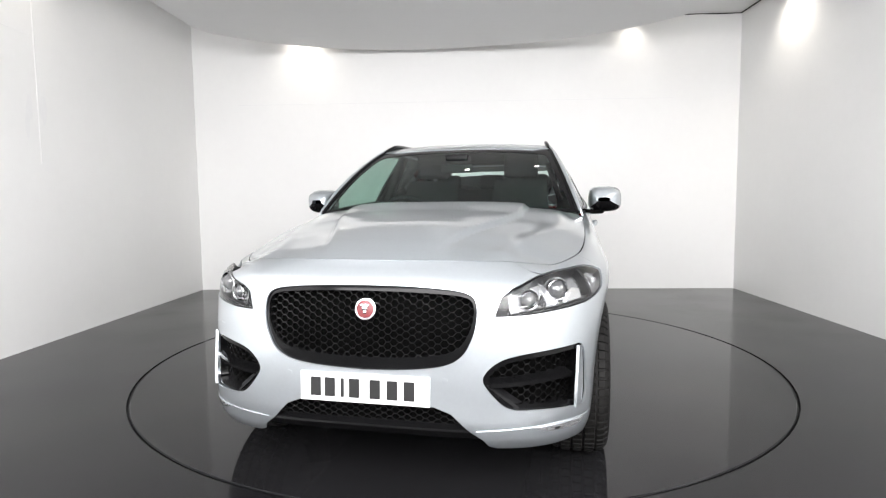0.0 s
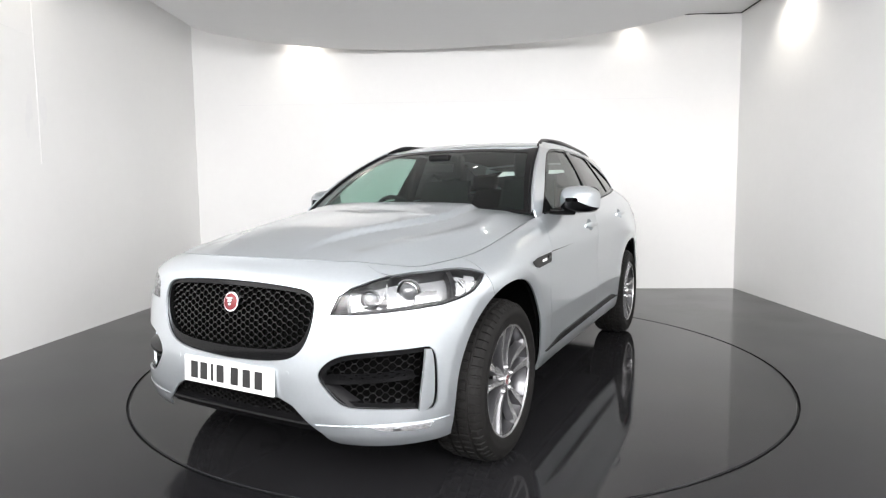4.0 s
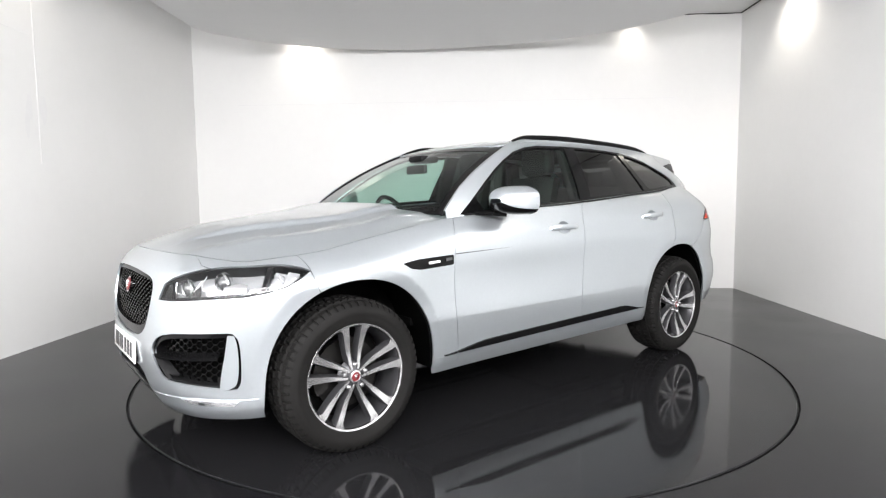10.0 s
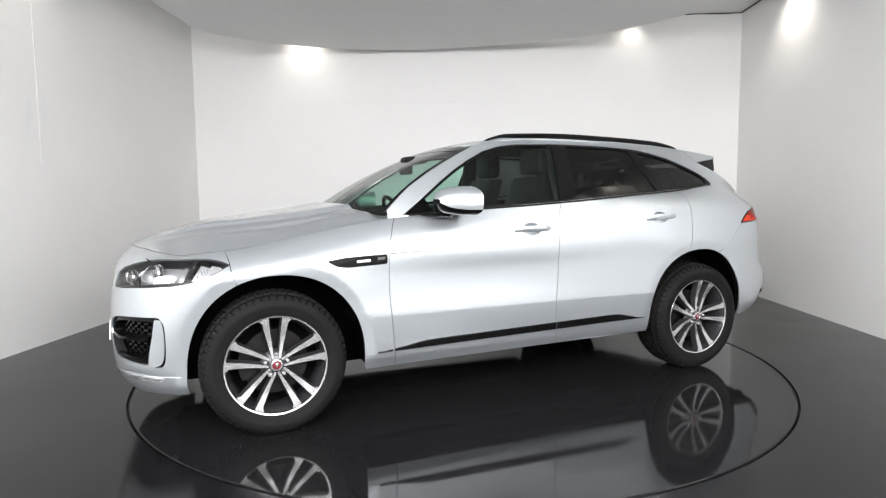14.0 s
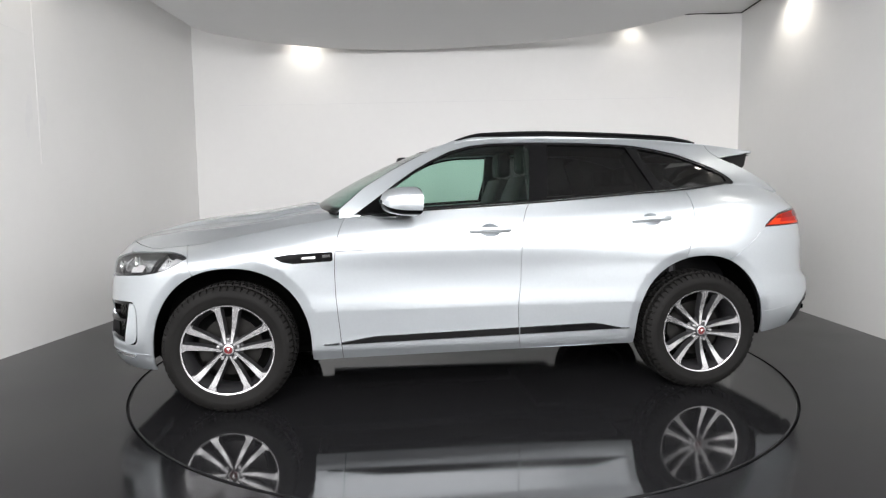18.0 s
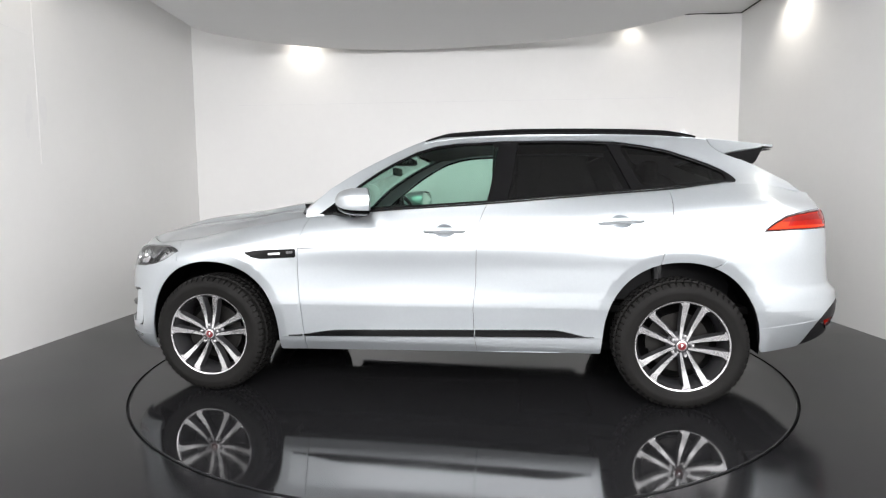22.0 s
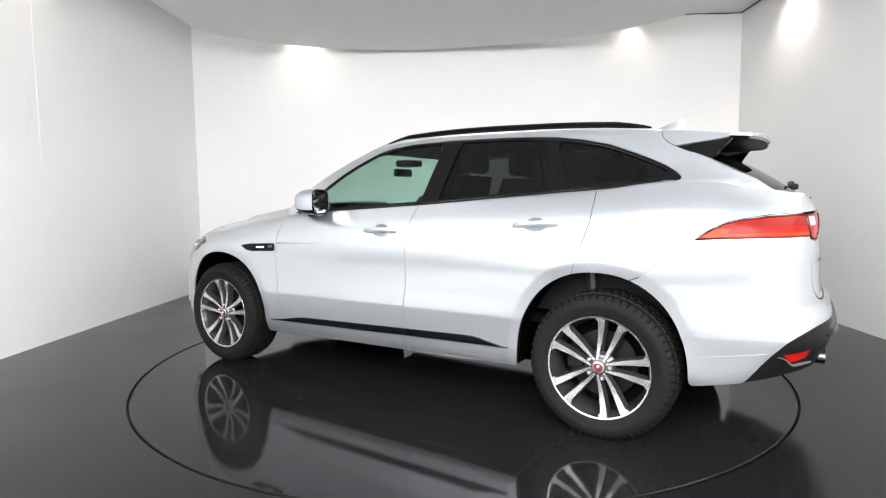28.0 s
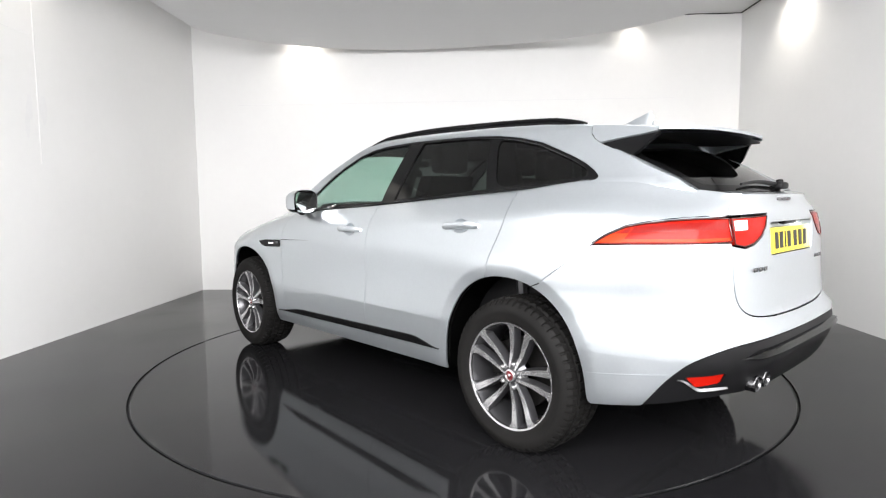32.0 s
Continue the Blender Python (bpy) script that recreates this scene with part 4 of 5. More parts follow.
def build_wheel():
    w = part("wheel", lathe_bm([(0.250, 0.0), (0.240, -0.02), (0.225, -0.10), (0.235, -0.20), (0.245, -0.215)], 64), GUN, car, "alloy wheel with paired spokes")
    # tyre: smooth sidewalls and five rows of raised tread blocks, one skin
    n_blk = 58
    rows = [(0.246, 0.000, None), (0.262, 0.010, None), (0.285, 0.018, None), (0.300, 0.019, None), (0.303, 0.0205, None), (0.318, 0.020, None), (0.334, 0.015, None), (0.342, 0.011, None)]
    for ph, pts in ((0.0, ((0.345, 0.010), (0.362, -0.006), (0.367, -0.030))), (None, ((0.361, -0.034), (0.362, -0.042))),
                    (0.45, ((0.3745, -0.045), (0.3755, -0.085))), (None, ((0.364, -0.088), (0.364, -0.096))),
                    (0.2, ((0.3755, -0.099), (0.3755, -0.135))), (None, ((0.364, -0.138), (0.364, -0.146))),
                    (0.6, ((0.3755, -0.149), (0.3745, -0.188))), (None, ((0.362, -0.191), (0.361, -0.199))),
                    (0.1, ((0.367, -0.203), (0.362, -0.227), (0.345, -0.243)))):
        rows += [(a, b, ph) for a, b in pts]
    rows += [(0.31, -0.246, None), (0.262, -0.236, None), (0.246, -0.225, None)]
    bm = bmesh.new()
    grid = []
    for r, h, ph in rows:
        line = []
        for k in range(n_blk):
            for f, cut in ((0.0, 0), (0.66, 0), (0.72, 1), (0.94, 1)):
                a = 2 * math.pi * (k + f + (ph or 0.0)) / n_blk
                rr = r - (0.0095 if cut and ph is not None else 0.0)
                line.append(bm.verts.new((rr * math.cos(a), h, rr * math.sin(a))))
        grid.append(line)
    for a, b in zip(grid, grid[1:]):
        for k in range(len(a)):
            m2 = (k + 1) % len(a)
            bm.faces.new((a[k], a[m2], b[m2], b[k]))
    part("tyre", bm, RUBBER, w, "chunky-treaded black rubber tyre", shade=30)
    # rim lip
    part("rim_lip", lathe_bm([(0.262, 0.002), (0.2625, 0.006), (0.2595, 0.009), (0.2515, 0.0065), (0.249, -0.002), (0.247, -0.02)], 80), ALLOY, w, "machined bright rim lip")
    for k in range(5):
        ang = radians(90 + 72 * k)
        for sd in (1, -1):
            bm = bmesh.new()
            rows = []
            N = 15
            for i in range(N):
                t = i / (N - 1)
                q = 0.034 + (0.252 - 0.034) * t
                off = sd * (0.017 + 0.036 * t)
                half = 0.0075 + 0.0130 * t
                flare = 0.036 * max(0.0, (t - 0.855) / 0.145)
                face = -0.010 - 0.008 * math.sin(math.pi * t) + 0.014 * smooth(0.3, 1.0, t)
                ring = []
                for o, h in ((-half - 0.006, face - 0.042), (-half, face - 0.003), (-half + 0.002, face), (half - 0.002, face), (half, face - 0.003), (half + 0.006, face - 0.042)):
                    lo = off + o + (flare * sd if o * sd > 0 else 0.0)
                    ring.append(bm.verts.new((q * math.cos(ang) - lo * math.sin(ang), h, q * math.sin(ang) + lo * math.cos(ang))))
                rows.append(ring)
            for a, b in zip(rows, rows[1:]):
                for j in range(5):
                    f = bm.faces.new((a[j], a[j + 1], b[j + 1], b[j]))
                    f.material_index = 1 if j == 2 else 0
            part("spoke", bm, [GUN, ALLOY], w, shade=28)
        part("wheel_nut", lathe_bm([(0.0, 0.000), (0.008, -0.001), (0.0115, -0.006), (0.0120, -0.035)], 12, at=(0.0585 * math.cos(ang), 0, 0.0585 * math.sin(ang))), ALLOY, w, "bright wheel nut")
    part("hub", lathe_bm([(0.0, -0.011), (0.038, -0.012), (0.062, -0.026), (0.080, -0.045), (0.0, -0.05)], 40), [GUN], w)
    part("cap_ring", lathe_bm([(0.0215, -0.0045), (0.0235, -0.001), (0.030, -0.003), (0.032, -0.012)], 32), ALLOY, w)
    cap = part("cap", lathe_bm([(0.0, -0.002), (0.014, -0.003), (0.022, -0.005)], 32), RED, w, "red centre cap")
    bm = bmesh.new()
    box_bm((0.019, 0.006, 0.008), (0, -0.002, 0.006), 0.002, bm=bm)
    box_bm((0.011, 0.007, 0.016), (0, -0.002, -0.002), 0.003, bm=bm)
    part("cap_relief", bm, CHROME, cap)
    part("brake_disc", lathe_bm([(0.06, -0.10), (0.172, -0.10), (0.172, -0.13), (0.06, -0.13)], 48), STEEL, w)
    bm = bmesh.new()
    prof = [(0.11, -0.085), (0.185, -0.085), (0.185, -0.15), (0.11, -0.15)]
    rows = []
    for i in range(9):
        a = radians(-28 + 56 * i / 8)
        rows.append([bm.verts.new((r * math.cos(a), h, r * math.sin(a))) for r, h in prof])
    for a, b in zip(rows, rows[1:]):
        for j in range(4):
            bm.faces.new((a[j], a[(j + 1) % 4], b[(j + 1) % 4], b[j]))
    bm.faces.new(rows[0]), bm.faces.new(rows[-1][::-1])
    part("brake_caliper", bm, STEEL, w)
    part("wheel_back", lathe_bm([(0.0, -0.16), (0.236, -0.165)], 40), DARK, w)
    return w


wheel = build_wheel()
FACE = 0.918
wheel.matrix_basis = pose(AXLE, FACE, HUB_Z)
for x, s, spin in ((-AXLE, 1, -16), (AXLE, -1, 20), (-AXLE, -1, 50)):
    m = pose(x, s * FACE, HUB_Z, 0, 0, 0 if s > 0 else 180) @ Matrix.Rotation(radians(spin), 4, "Y")
    copy_thing(wheel, m)

# ---- front of the car ----
BS = SIGN


def wave_mesh(name, fn, loop, pitch, wave, mat, parent, z0, z1, deep=0.016, thin=0.0021, du=0.004, label=""):
    """A moulded grille: wavy bars that touch in turn and leave rows of oval openings."""
    lo, hi = min(p[0] for p in loop), max(p[0] for p in loop)
    verts, faces = [], []
    k = 0
    z = z0
    while z < z1:
        us = np.arange(lo, hi, du)
        zs = z + 0.45 * pitch * np.clip(1.5 * np.cos(2 * math.pi * us / wave + k * math.pi), -1, 1)
        ok = within(np.stack([us, zs], 1), loop)
        run = None
        for u, v, o in zip(us, zs, ok):
            if not o:
                run = None
                continue
            p = Vector(fn(u, v))
            n = normal_of(fn, u, v, BS)
            i = len(verts)
            up = Vector((0, 0, 1))
            verts += [p + up * thin, p - up * thin, p - n * deep - up * thin, p - n * deep + up * thin]
            if run is not None:
                for a, b in ((0, 1), (1, 2), (2, 3), (3, 0)):
                    faces.append((run + a, run + b, i + b, i + a))
            run = i
        z += pitch
        k += 1
    return link_mesh(name, verts, faces, mat, parent, label, smooth_shade=False)


GRILLE_HOLE = inset([(u, 0.885 - (0.892 - v) * 0.87) for u, v in GRILLE_LOOP], 0.012)
grille_frame = sheet("grille_frame", pushed(body, -0.010, BS), inset(GRILLE_LOOP, 0.001), BLACK, car, [GRILLE_HOLE], step=0.02, thick=0.05, sign=BS, label="gloss black grille surround")[0]
wave_mesh("grille_mesh", pushed(body, -0.022, BS), inset(GRILLE_HOLE, -0.004), 0.0150, 0.054, MESH_BLACK, grille_frame, 0.58, 0.89, label="gloss black honeycomb mesh")
sheet("grille_back", pushed(body, -0.075, BS), inset(GRILLE_LOOP, -0.05), DARK, car, step=0.06, thick=0, sign=BS)


def disc_on(name, fn, u, v, r, lift, mat, parent, label="", dome=0.003):
    p = Vector(fn(u, v))
    n = normal_of(fn, u, v, BS)
    bm = lathe_bm([(0.0, lift + dome), (r * 0.7, lift + dome * 0.6), (r, lift), (r, lift - 0.014)], 32, "z")
    q = n.to_track_quat("Z", "Y").to_matrix().to_4x4()
    bmesh.ops.transform(bm, matrix=Matrix.Translation(p) @ q, verts=bm.verts)
    return part(name, bm, mat, parent, label)


badge = disc_on("badge", pushed(body, -0.012, BS), NOSE_U, 0.803, 0.041, 0.004, CHROME, grille_frame, "round chrome badge ring")
disc_on("badge_face", pushed(body, -0.012, BS), NOSE_U, 0.803, 0.0345, 0.008, RED, badge, "red badge face")
# raised bright shape in the middle of the badge: a broad brow over a narrower muzzle
bm = bmesh.new()
box_bm((0.012, 0.036, 0.013), (2.231, 0.0, 0.816), 0.004, bm=bm)
box_bm((0.014, 0.024, 0.020), (2.232, 0.0, 0.804), 0.006, bm=bm)
box_bm((0.014, 0.015, 0.016), (2.233, 0.0, 0.790), 0.005, bm=bm)
part("badge_relief", bm, CHROME, badge)

# number plate
def plate(name, x, z, mat, lean, face):
    p = part(name, box_bm((0.008, 0.52, 0.112), (0, 0, 0), 0.003), mat, car, "flat rectangular number plate")
    p.matrix_basis = pose(x, 0, z, 0, lean, 0)
    xs = [-0.195, -0.137, -0.086, -0.038, 0.045, 0.113, 0.180]
    for i, y in enumerate(xs):
        w = 0.014 if i == 2 else 0.042
        part("plate_bar", box_bm((0.003, w, 0.073), (face * 0.0045, y * face, 0), 0.0), INK, p, shade=0)
    return p


plate("front_plate", 2.262, 0.500, PLATE_W, -3, 1)
part("plate_holder", box_bm((0.02, 0.50, 0.10), (2.248, 0, 0.50), 0.005), SATIN, car)

# fog openings with mesh, blade and silver outer vane


def fog_side(s):
    loop = FOG if s > 0 else flip_front(FOG)
    frame_ = sheet("fog_surround", pushed(body, -0.012, BS), inset(loop, 0.001), BLACK, car, [inset(loop, 0.022)], step=0.02, thick=0.05, sign=BS, label="gloss black fog-lamp surround")[0]
    wave_mesh("fog_mesh", pushed(body, -0.046, BS), inset(loop, 0.010), 0.0165, 0.050, MESH_BLACK, frame_, 0.40, 0.64)
    sheet("fog_back", pushed(body, -0.085, BS), inset(loop, -0.03), DARK, car, step=0.05, thick=0, sign=BS)
    rows = []
    for i in range(14):
        y = 0.480 + 0.296 * i / 13
        z = 0.528 + 0.012 * i / 13
        u = u_front(s * y, z)
        a = pushed(body, -0.002, BS)(u, z + 0.004)
        b = pushed(body, -0.004, BS)(u, z - 0.012)
        c = pushed(body, -0.045, BS)(u, z - 0.020)
        d = pushed(body, -0.045, BS)(u, z + 0.018)
        rows.append([d, a, b, c])
    ribbon("fog_blade", rows, BLACK, frame_, "gloss black blade across the intake")
    vane = VANE

    def vane_skin(u, v):
        y = abs(body(u, v)[1])
        k = min(1.0, max(0.0, (y - 0.786) / 0.036))
        return pushed(body, 0.010 - 0.016 * k ** 1.3, BS)(u, v)
    sheet("intake_vane", vane_skin, vane if s > 0 else flip_front(vane), PAINT, car, step=0.010, thick=0.012, sign=BS, label="silver upright vane beside the intake")
    # satin facet that turns in along the lower inboard edge
    rows = []
    for i in range(11):
        q = i / 10
        y0, z0 = 0.463 + 0.118 * q, 0.530 - 0.100 * q
        y1, z1 = 0.500 + 0.110 * q, 0.528 - 0.080 * q
        rows.append([pushed(body, -0.003, BS)(u_front(s * y0, z0), z0), pushed(body, -0.016, BS)(u_front(s * (y0 + y1) / 2, (z0 + z1) / 2), (z0 + z1) / 2), pushed(body, -0.040, BS)(u_front(s * y1, z1), z1)])
    ribbon("fog_facet", rows, SATIN, frame_, "satin black facet of the intake")


both(fog_side)

# lower intake: mesh above a gloss black splitter
LOW = fy([(0.0, 0.452), (0.28, 0.450), (0.345, 0.42), (0.41, 0.35), (0.452, 0.295), (0.44, 0.27), (0.2, 0.268), (0.0, 0.268)])
LOW_LOOP = LOW + flip_front(LOW)[1:-1]
sheet("lower_intake_back", pushed(body, -0.06, BS), LOW_LOOP, DARK, car, step=0.06, thick=0, sign=BS)
wave_mesh("lower_intake_mesh", pushed(body, -0.030, BS), LOW_LOOP, 0.0150, 0.054, MESH_BLACK, car, 0.335, 0.45)
rows = []
for i in range(41):
    y = -0.435 + 0.87 * i / 40
    u = u_front(y, 0.3)
    rows.append([pushed(body, -0.06, BS)(u, 0.352), pushed(body, -0.020, BS)(u, 0.350), pushed(body, -0.006, BS)(u, 0.346), pushed(body, -0.002, BS)(u, 0.339), pushed(body, -0.008, BS)(u, 0.315), pushed(body, -0.020, BS)(u, 0.292), pushed(body, -0.045, BS)(u, 0.268), pushed(body, -0.14, BS)(u, 0.250)])
ribbon("splitter", rows, BLACK, car, "gloss black front splitter")
# skirt crease and bright insert under the intakes
skirt_z = curve((0.43, 0.347), (0.594, 0.356), (0.711, 0.359), (0.817, 0.349), (0.87, 0.345))
for s in (1, -1):
    a = [pushed(body, 0.0015, BS)(u_front(s * y, 0.345), skirt_z(y)) for y in [0.43 + 0.415 * i / 30 for i in range(31)]]
    part("skirt_seam", tube_bm(a, 0.0015, 6), PAINT, car, "silver edge of the front skirt")
    lens = [(0.640, 0.353), (0.685, 0.333), (0.745, 0.327), (0.803, 0.321), (0.815, 0.341), (0.76, 0.350), (0.70, 0.353)]
    lens = fy(lens) if s > 0 else flip_front(fy(lens))
    tray = sheet("skirt_insert", pushed(body, 0.0025, BS), lens, INSERT, car, step=0.012, thick=0.004, sign=BS, label="bright moulded insert in the front skirt")[0]
    notch = fy([(0.712, 0.333), (0.733, 0.331), (0.735, 0.342), (0.714, 0.344)])
    sheet("insert_lens", pushed(body, 0.004, BS), notch if s > 0 else flip_front(notch), PIPE, tray, step=0.01, thick=0.003, sign=BS)
    disc_on("parking_sensor", body, u_front(s * 0.315, 0.543), 0.543, 0.010, 0.0008, PAINT, car, dome=0.0003)
    bm = box_bm((0.045, 0.003, 0.004), (0, 0, 0), 0.001)
    q = Vector(body(u_front(s * 0.70, 0.70), 0.70))
    nn = normal_of(body, u_front(s * 0.70, 0.70), 0.70, BS)
    bmesh.ops.transform(bm, matrix=Matrix.Translation(q) @ nn.to_track_quat("Y", "Z").to_matrix().to_4x4(), verts=bm.verts)
    part("washer_cover", bm, PAINT, car)

# head lamps


def head_lamp(s):
    loop = LAMP if s > 0 else flip_front(LAMP)
    cover = sheet("head_lamp", pushed(body, -0.003, BS), inset(loop, 0.002), LAMP_GLASS, car, step=0.025, thick=0, sign=BS, label="clear head-lamp cover with two projector lenses")[0]
    sheet("lamp_bezel", pushed(body, -0.007, BS), inset(loop, 0.001), LAMP_DARK, cover, [inset(loop, 0.005)], step=0.02, thick=0.055, sign=BS)
    sheet("lamp_bowl", pushed(body, -0.058, BS), inset(loop, -0.004), LAMP_IN, cover, step=0.03, thick=0, sign=BS)
    for (x, y, z, r) in ((1.955, 0.756, 0.864, 0.036), (2.11, 0.632, 0.840, 0.029)):
        u = u_front(s * y, z)
        c = Vector(pushed(body, -0.040, BS)(u, z))
        ax = Vector((0.94, 0.34 * s, 0.0)).normalized()
        q = Matrix.Translation(c) @ ax.to_track_quat("Z", "Y").to_matrix().to_4x4()
        bm = lathe_bm([(r * 1.30, 0.012), (r * 1.26, 0.016), (r * 1.18, 0.008), (r * 1.08, -0.004), (r * 1.06, 0.012), (r, 0.016), (r, 0.0)], 36, "z")
        bmesh.ops.transform(bm, matrix=q, verts=bm.verts)
        ring = part("projector_ring", bm, CHROME, cover, "chrome projector ring")
        bm = lathe_bm([(0.0, 0.030), (r * 0.4, 0.028), (r * 0.75, 0.020), (r * 1.0, 0.006)], 30, "z")
        bmesh.ops.transform(bm, matrix=q, verts=bm.verts)
        part("projector_lens", bm, LENS, cover, "domed projector lens")
        # bright cup behind each lens
        bm = lathe_bm([(r * 1.10, -0.016), (r * 1.20, -0.014), (r * 1.32, -0.010), (r * 1.40, -0.004)], 36, "z")
        bmesh.ops.transform(bm, matrix=q, verts=bm.verts)
        part("reflector_cup", bm, LAMP_IN, cover, "bright reflector cup")
    # hooked day-light guides under and inboard of each lens
    for line in ([(0.556, 0.868), (0.560, 0.838), (0.568, 0.819), (0.585, 0.812), (0.640, 0.815), (0.662, 0.824), (0.672, 0.842), (0.678, 0.872)],
                 [(0.684, 0.890), (0.686, 0.858), (0.694, 0.835), (0.712, 0.823), (0.760, 0.825), (0.790, 0.833)]):
        pts = [pushed(body, -0.032, BS)(u_front(s * y, z), z) for y, z in resample(soften(line), 0.006, False)]
        part("light_guide", tube_bm(pts, 0.0030, 7), LAMP_IN, cover, "pale hooked day-light guide")
    # dark inner tip, wedge between the lenses, sill and brow
    def patch(name, pts, depth, mat, thick, label=""):
        pts = [(u_front(y, z), z) for y, z in pts]
        return sheet(name, pushed(body, -depth, BS), pts if s > 0 else flip_front(pts), mat, cover, step=0.015, thick=thick, sign=BS, label=label)[0]
    patch("lamp_tip", [(0.502, 0.785), (0.520, 0.846), (0.548, 0.864), (0.552, 0.815), (0.560, 0.788)], 0.022, LAMP_DARK, 0.02)
    patch("lamp_wedge", [(0.662, 0.812), (0.682, 0.850), (0.692, 0.818), (0.690, 0.802)], 0.024, LAMP_DARK, 0.015)
    patch("lamp_block", [(0.770, 0.812), (0.768, 0.838), (0.800, 0.852), (0.822, 0.846), (0.822, 0.816)], 0.018, CHROME, 0.02, "bright moulded block")
    low_strip = [LAMP[0], LAMP[16], LAMP[15], LAMP[14], LAMP[13], LAMP[12], (LAMP[12][0], LAMP[12][1] + 0.010), (LAMP[13][0], LAMP[13][1] + 0.012), (LAMP[14][0], LAMP[14][1] + 0.014), (LAMP[15][0], LAMP[15][1] + 0.015), (LAMP[16][0], LAMP[16][1] + 0.014)]
    sheet("lamp_sill", pushed(body, -0.014, BS), low_strip if s > 0 else flip_front(low_strip), LAMP_DARK, cover, step=0.03, thick=0.03, sign=BS)
    # outer chamber: a dark divider, bright side panels with ribs and small facets
    div = sx([(1.868, 0.815), (1.850, 0.815), (1.815, 0.912), (1.838, 0.913)])
    sheet("lamp_divider", pushed(body, -0.012, BS), div if s > 0 else flip_front(div), LAMP_DARK, cover, step=0.02, thick=0.035, sign=BS)
    for x0, x1 in ((1.700, 1.752), (1.758, 1.808)):
        pan = sx([(x0 + 0.030, 0.853 - (x1 - 1.70) * 0.20), (x1 + 0.028, 0.840 - (x1 - 1.70) * 0.20), (x1, 0.897), (x0, 0.885)])
        sheet("marker_panel", pushed(body, -0.028, BS), pan if s > 0 else flip_front(pan), LAMP_IN, cover, step=0.02, thick=0.008, sign=BS)
    facets = random.Random(7)
    for k in range(9):
        x0 = 1.700 + 0.0150 * k + facets.uniform(-0.003, 0.003)
        lo_z, hi_z = 0.848 - 0.018 * min(1, k / 5), 0.880 + 0.014 * min(1, k / 4)
        z0 = facets.uniform(lo_z, hi_z - 0.015)
        rows = []
        for z in (z0, z0 + facets.uniform(0.008, 0.024)):
            rows.append([tuple(Vector((1, s, 1)) * Vector(pushed(body, -d, BS)(u_side(x0 + w + (z - 0.86) * 0.6, z), z))) for w, d in ((0.0, 0.034), (0.005, 0.022), (0.011, 0.036))])
        ribbon("marker_facet", rows, CHROME, cover)


both(head_lamp)

# ---- sides ----


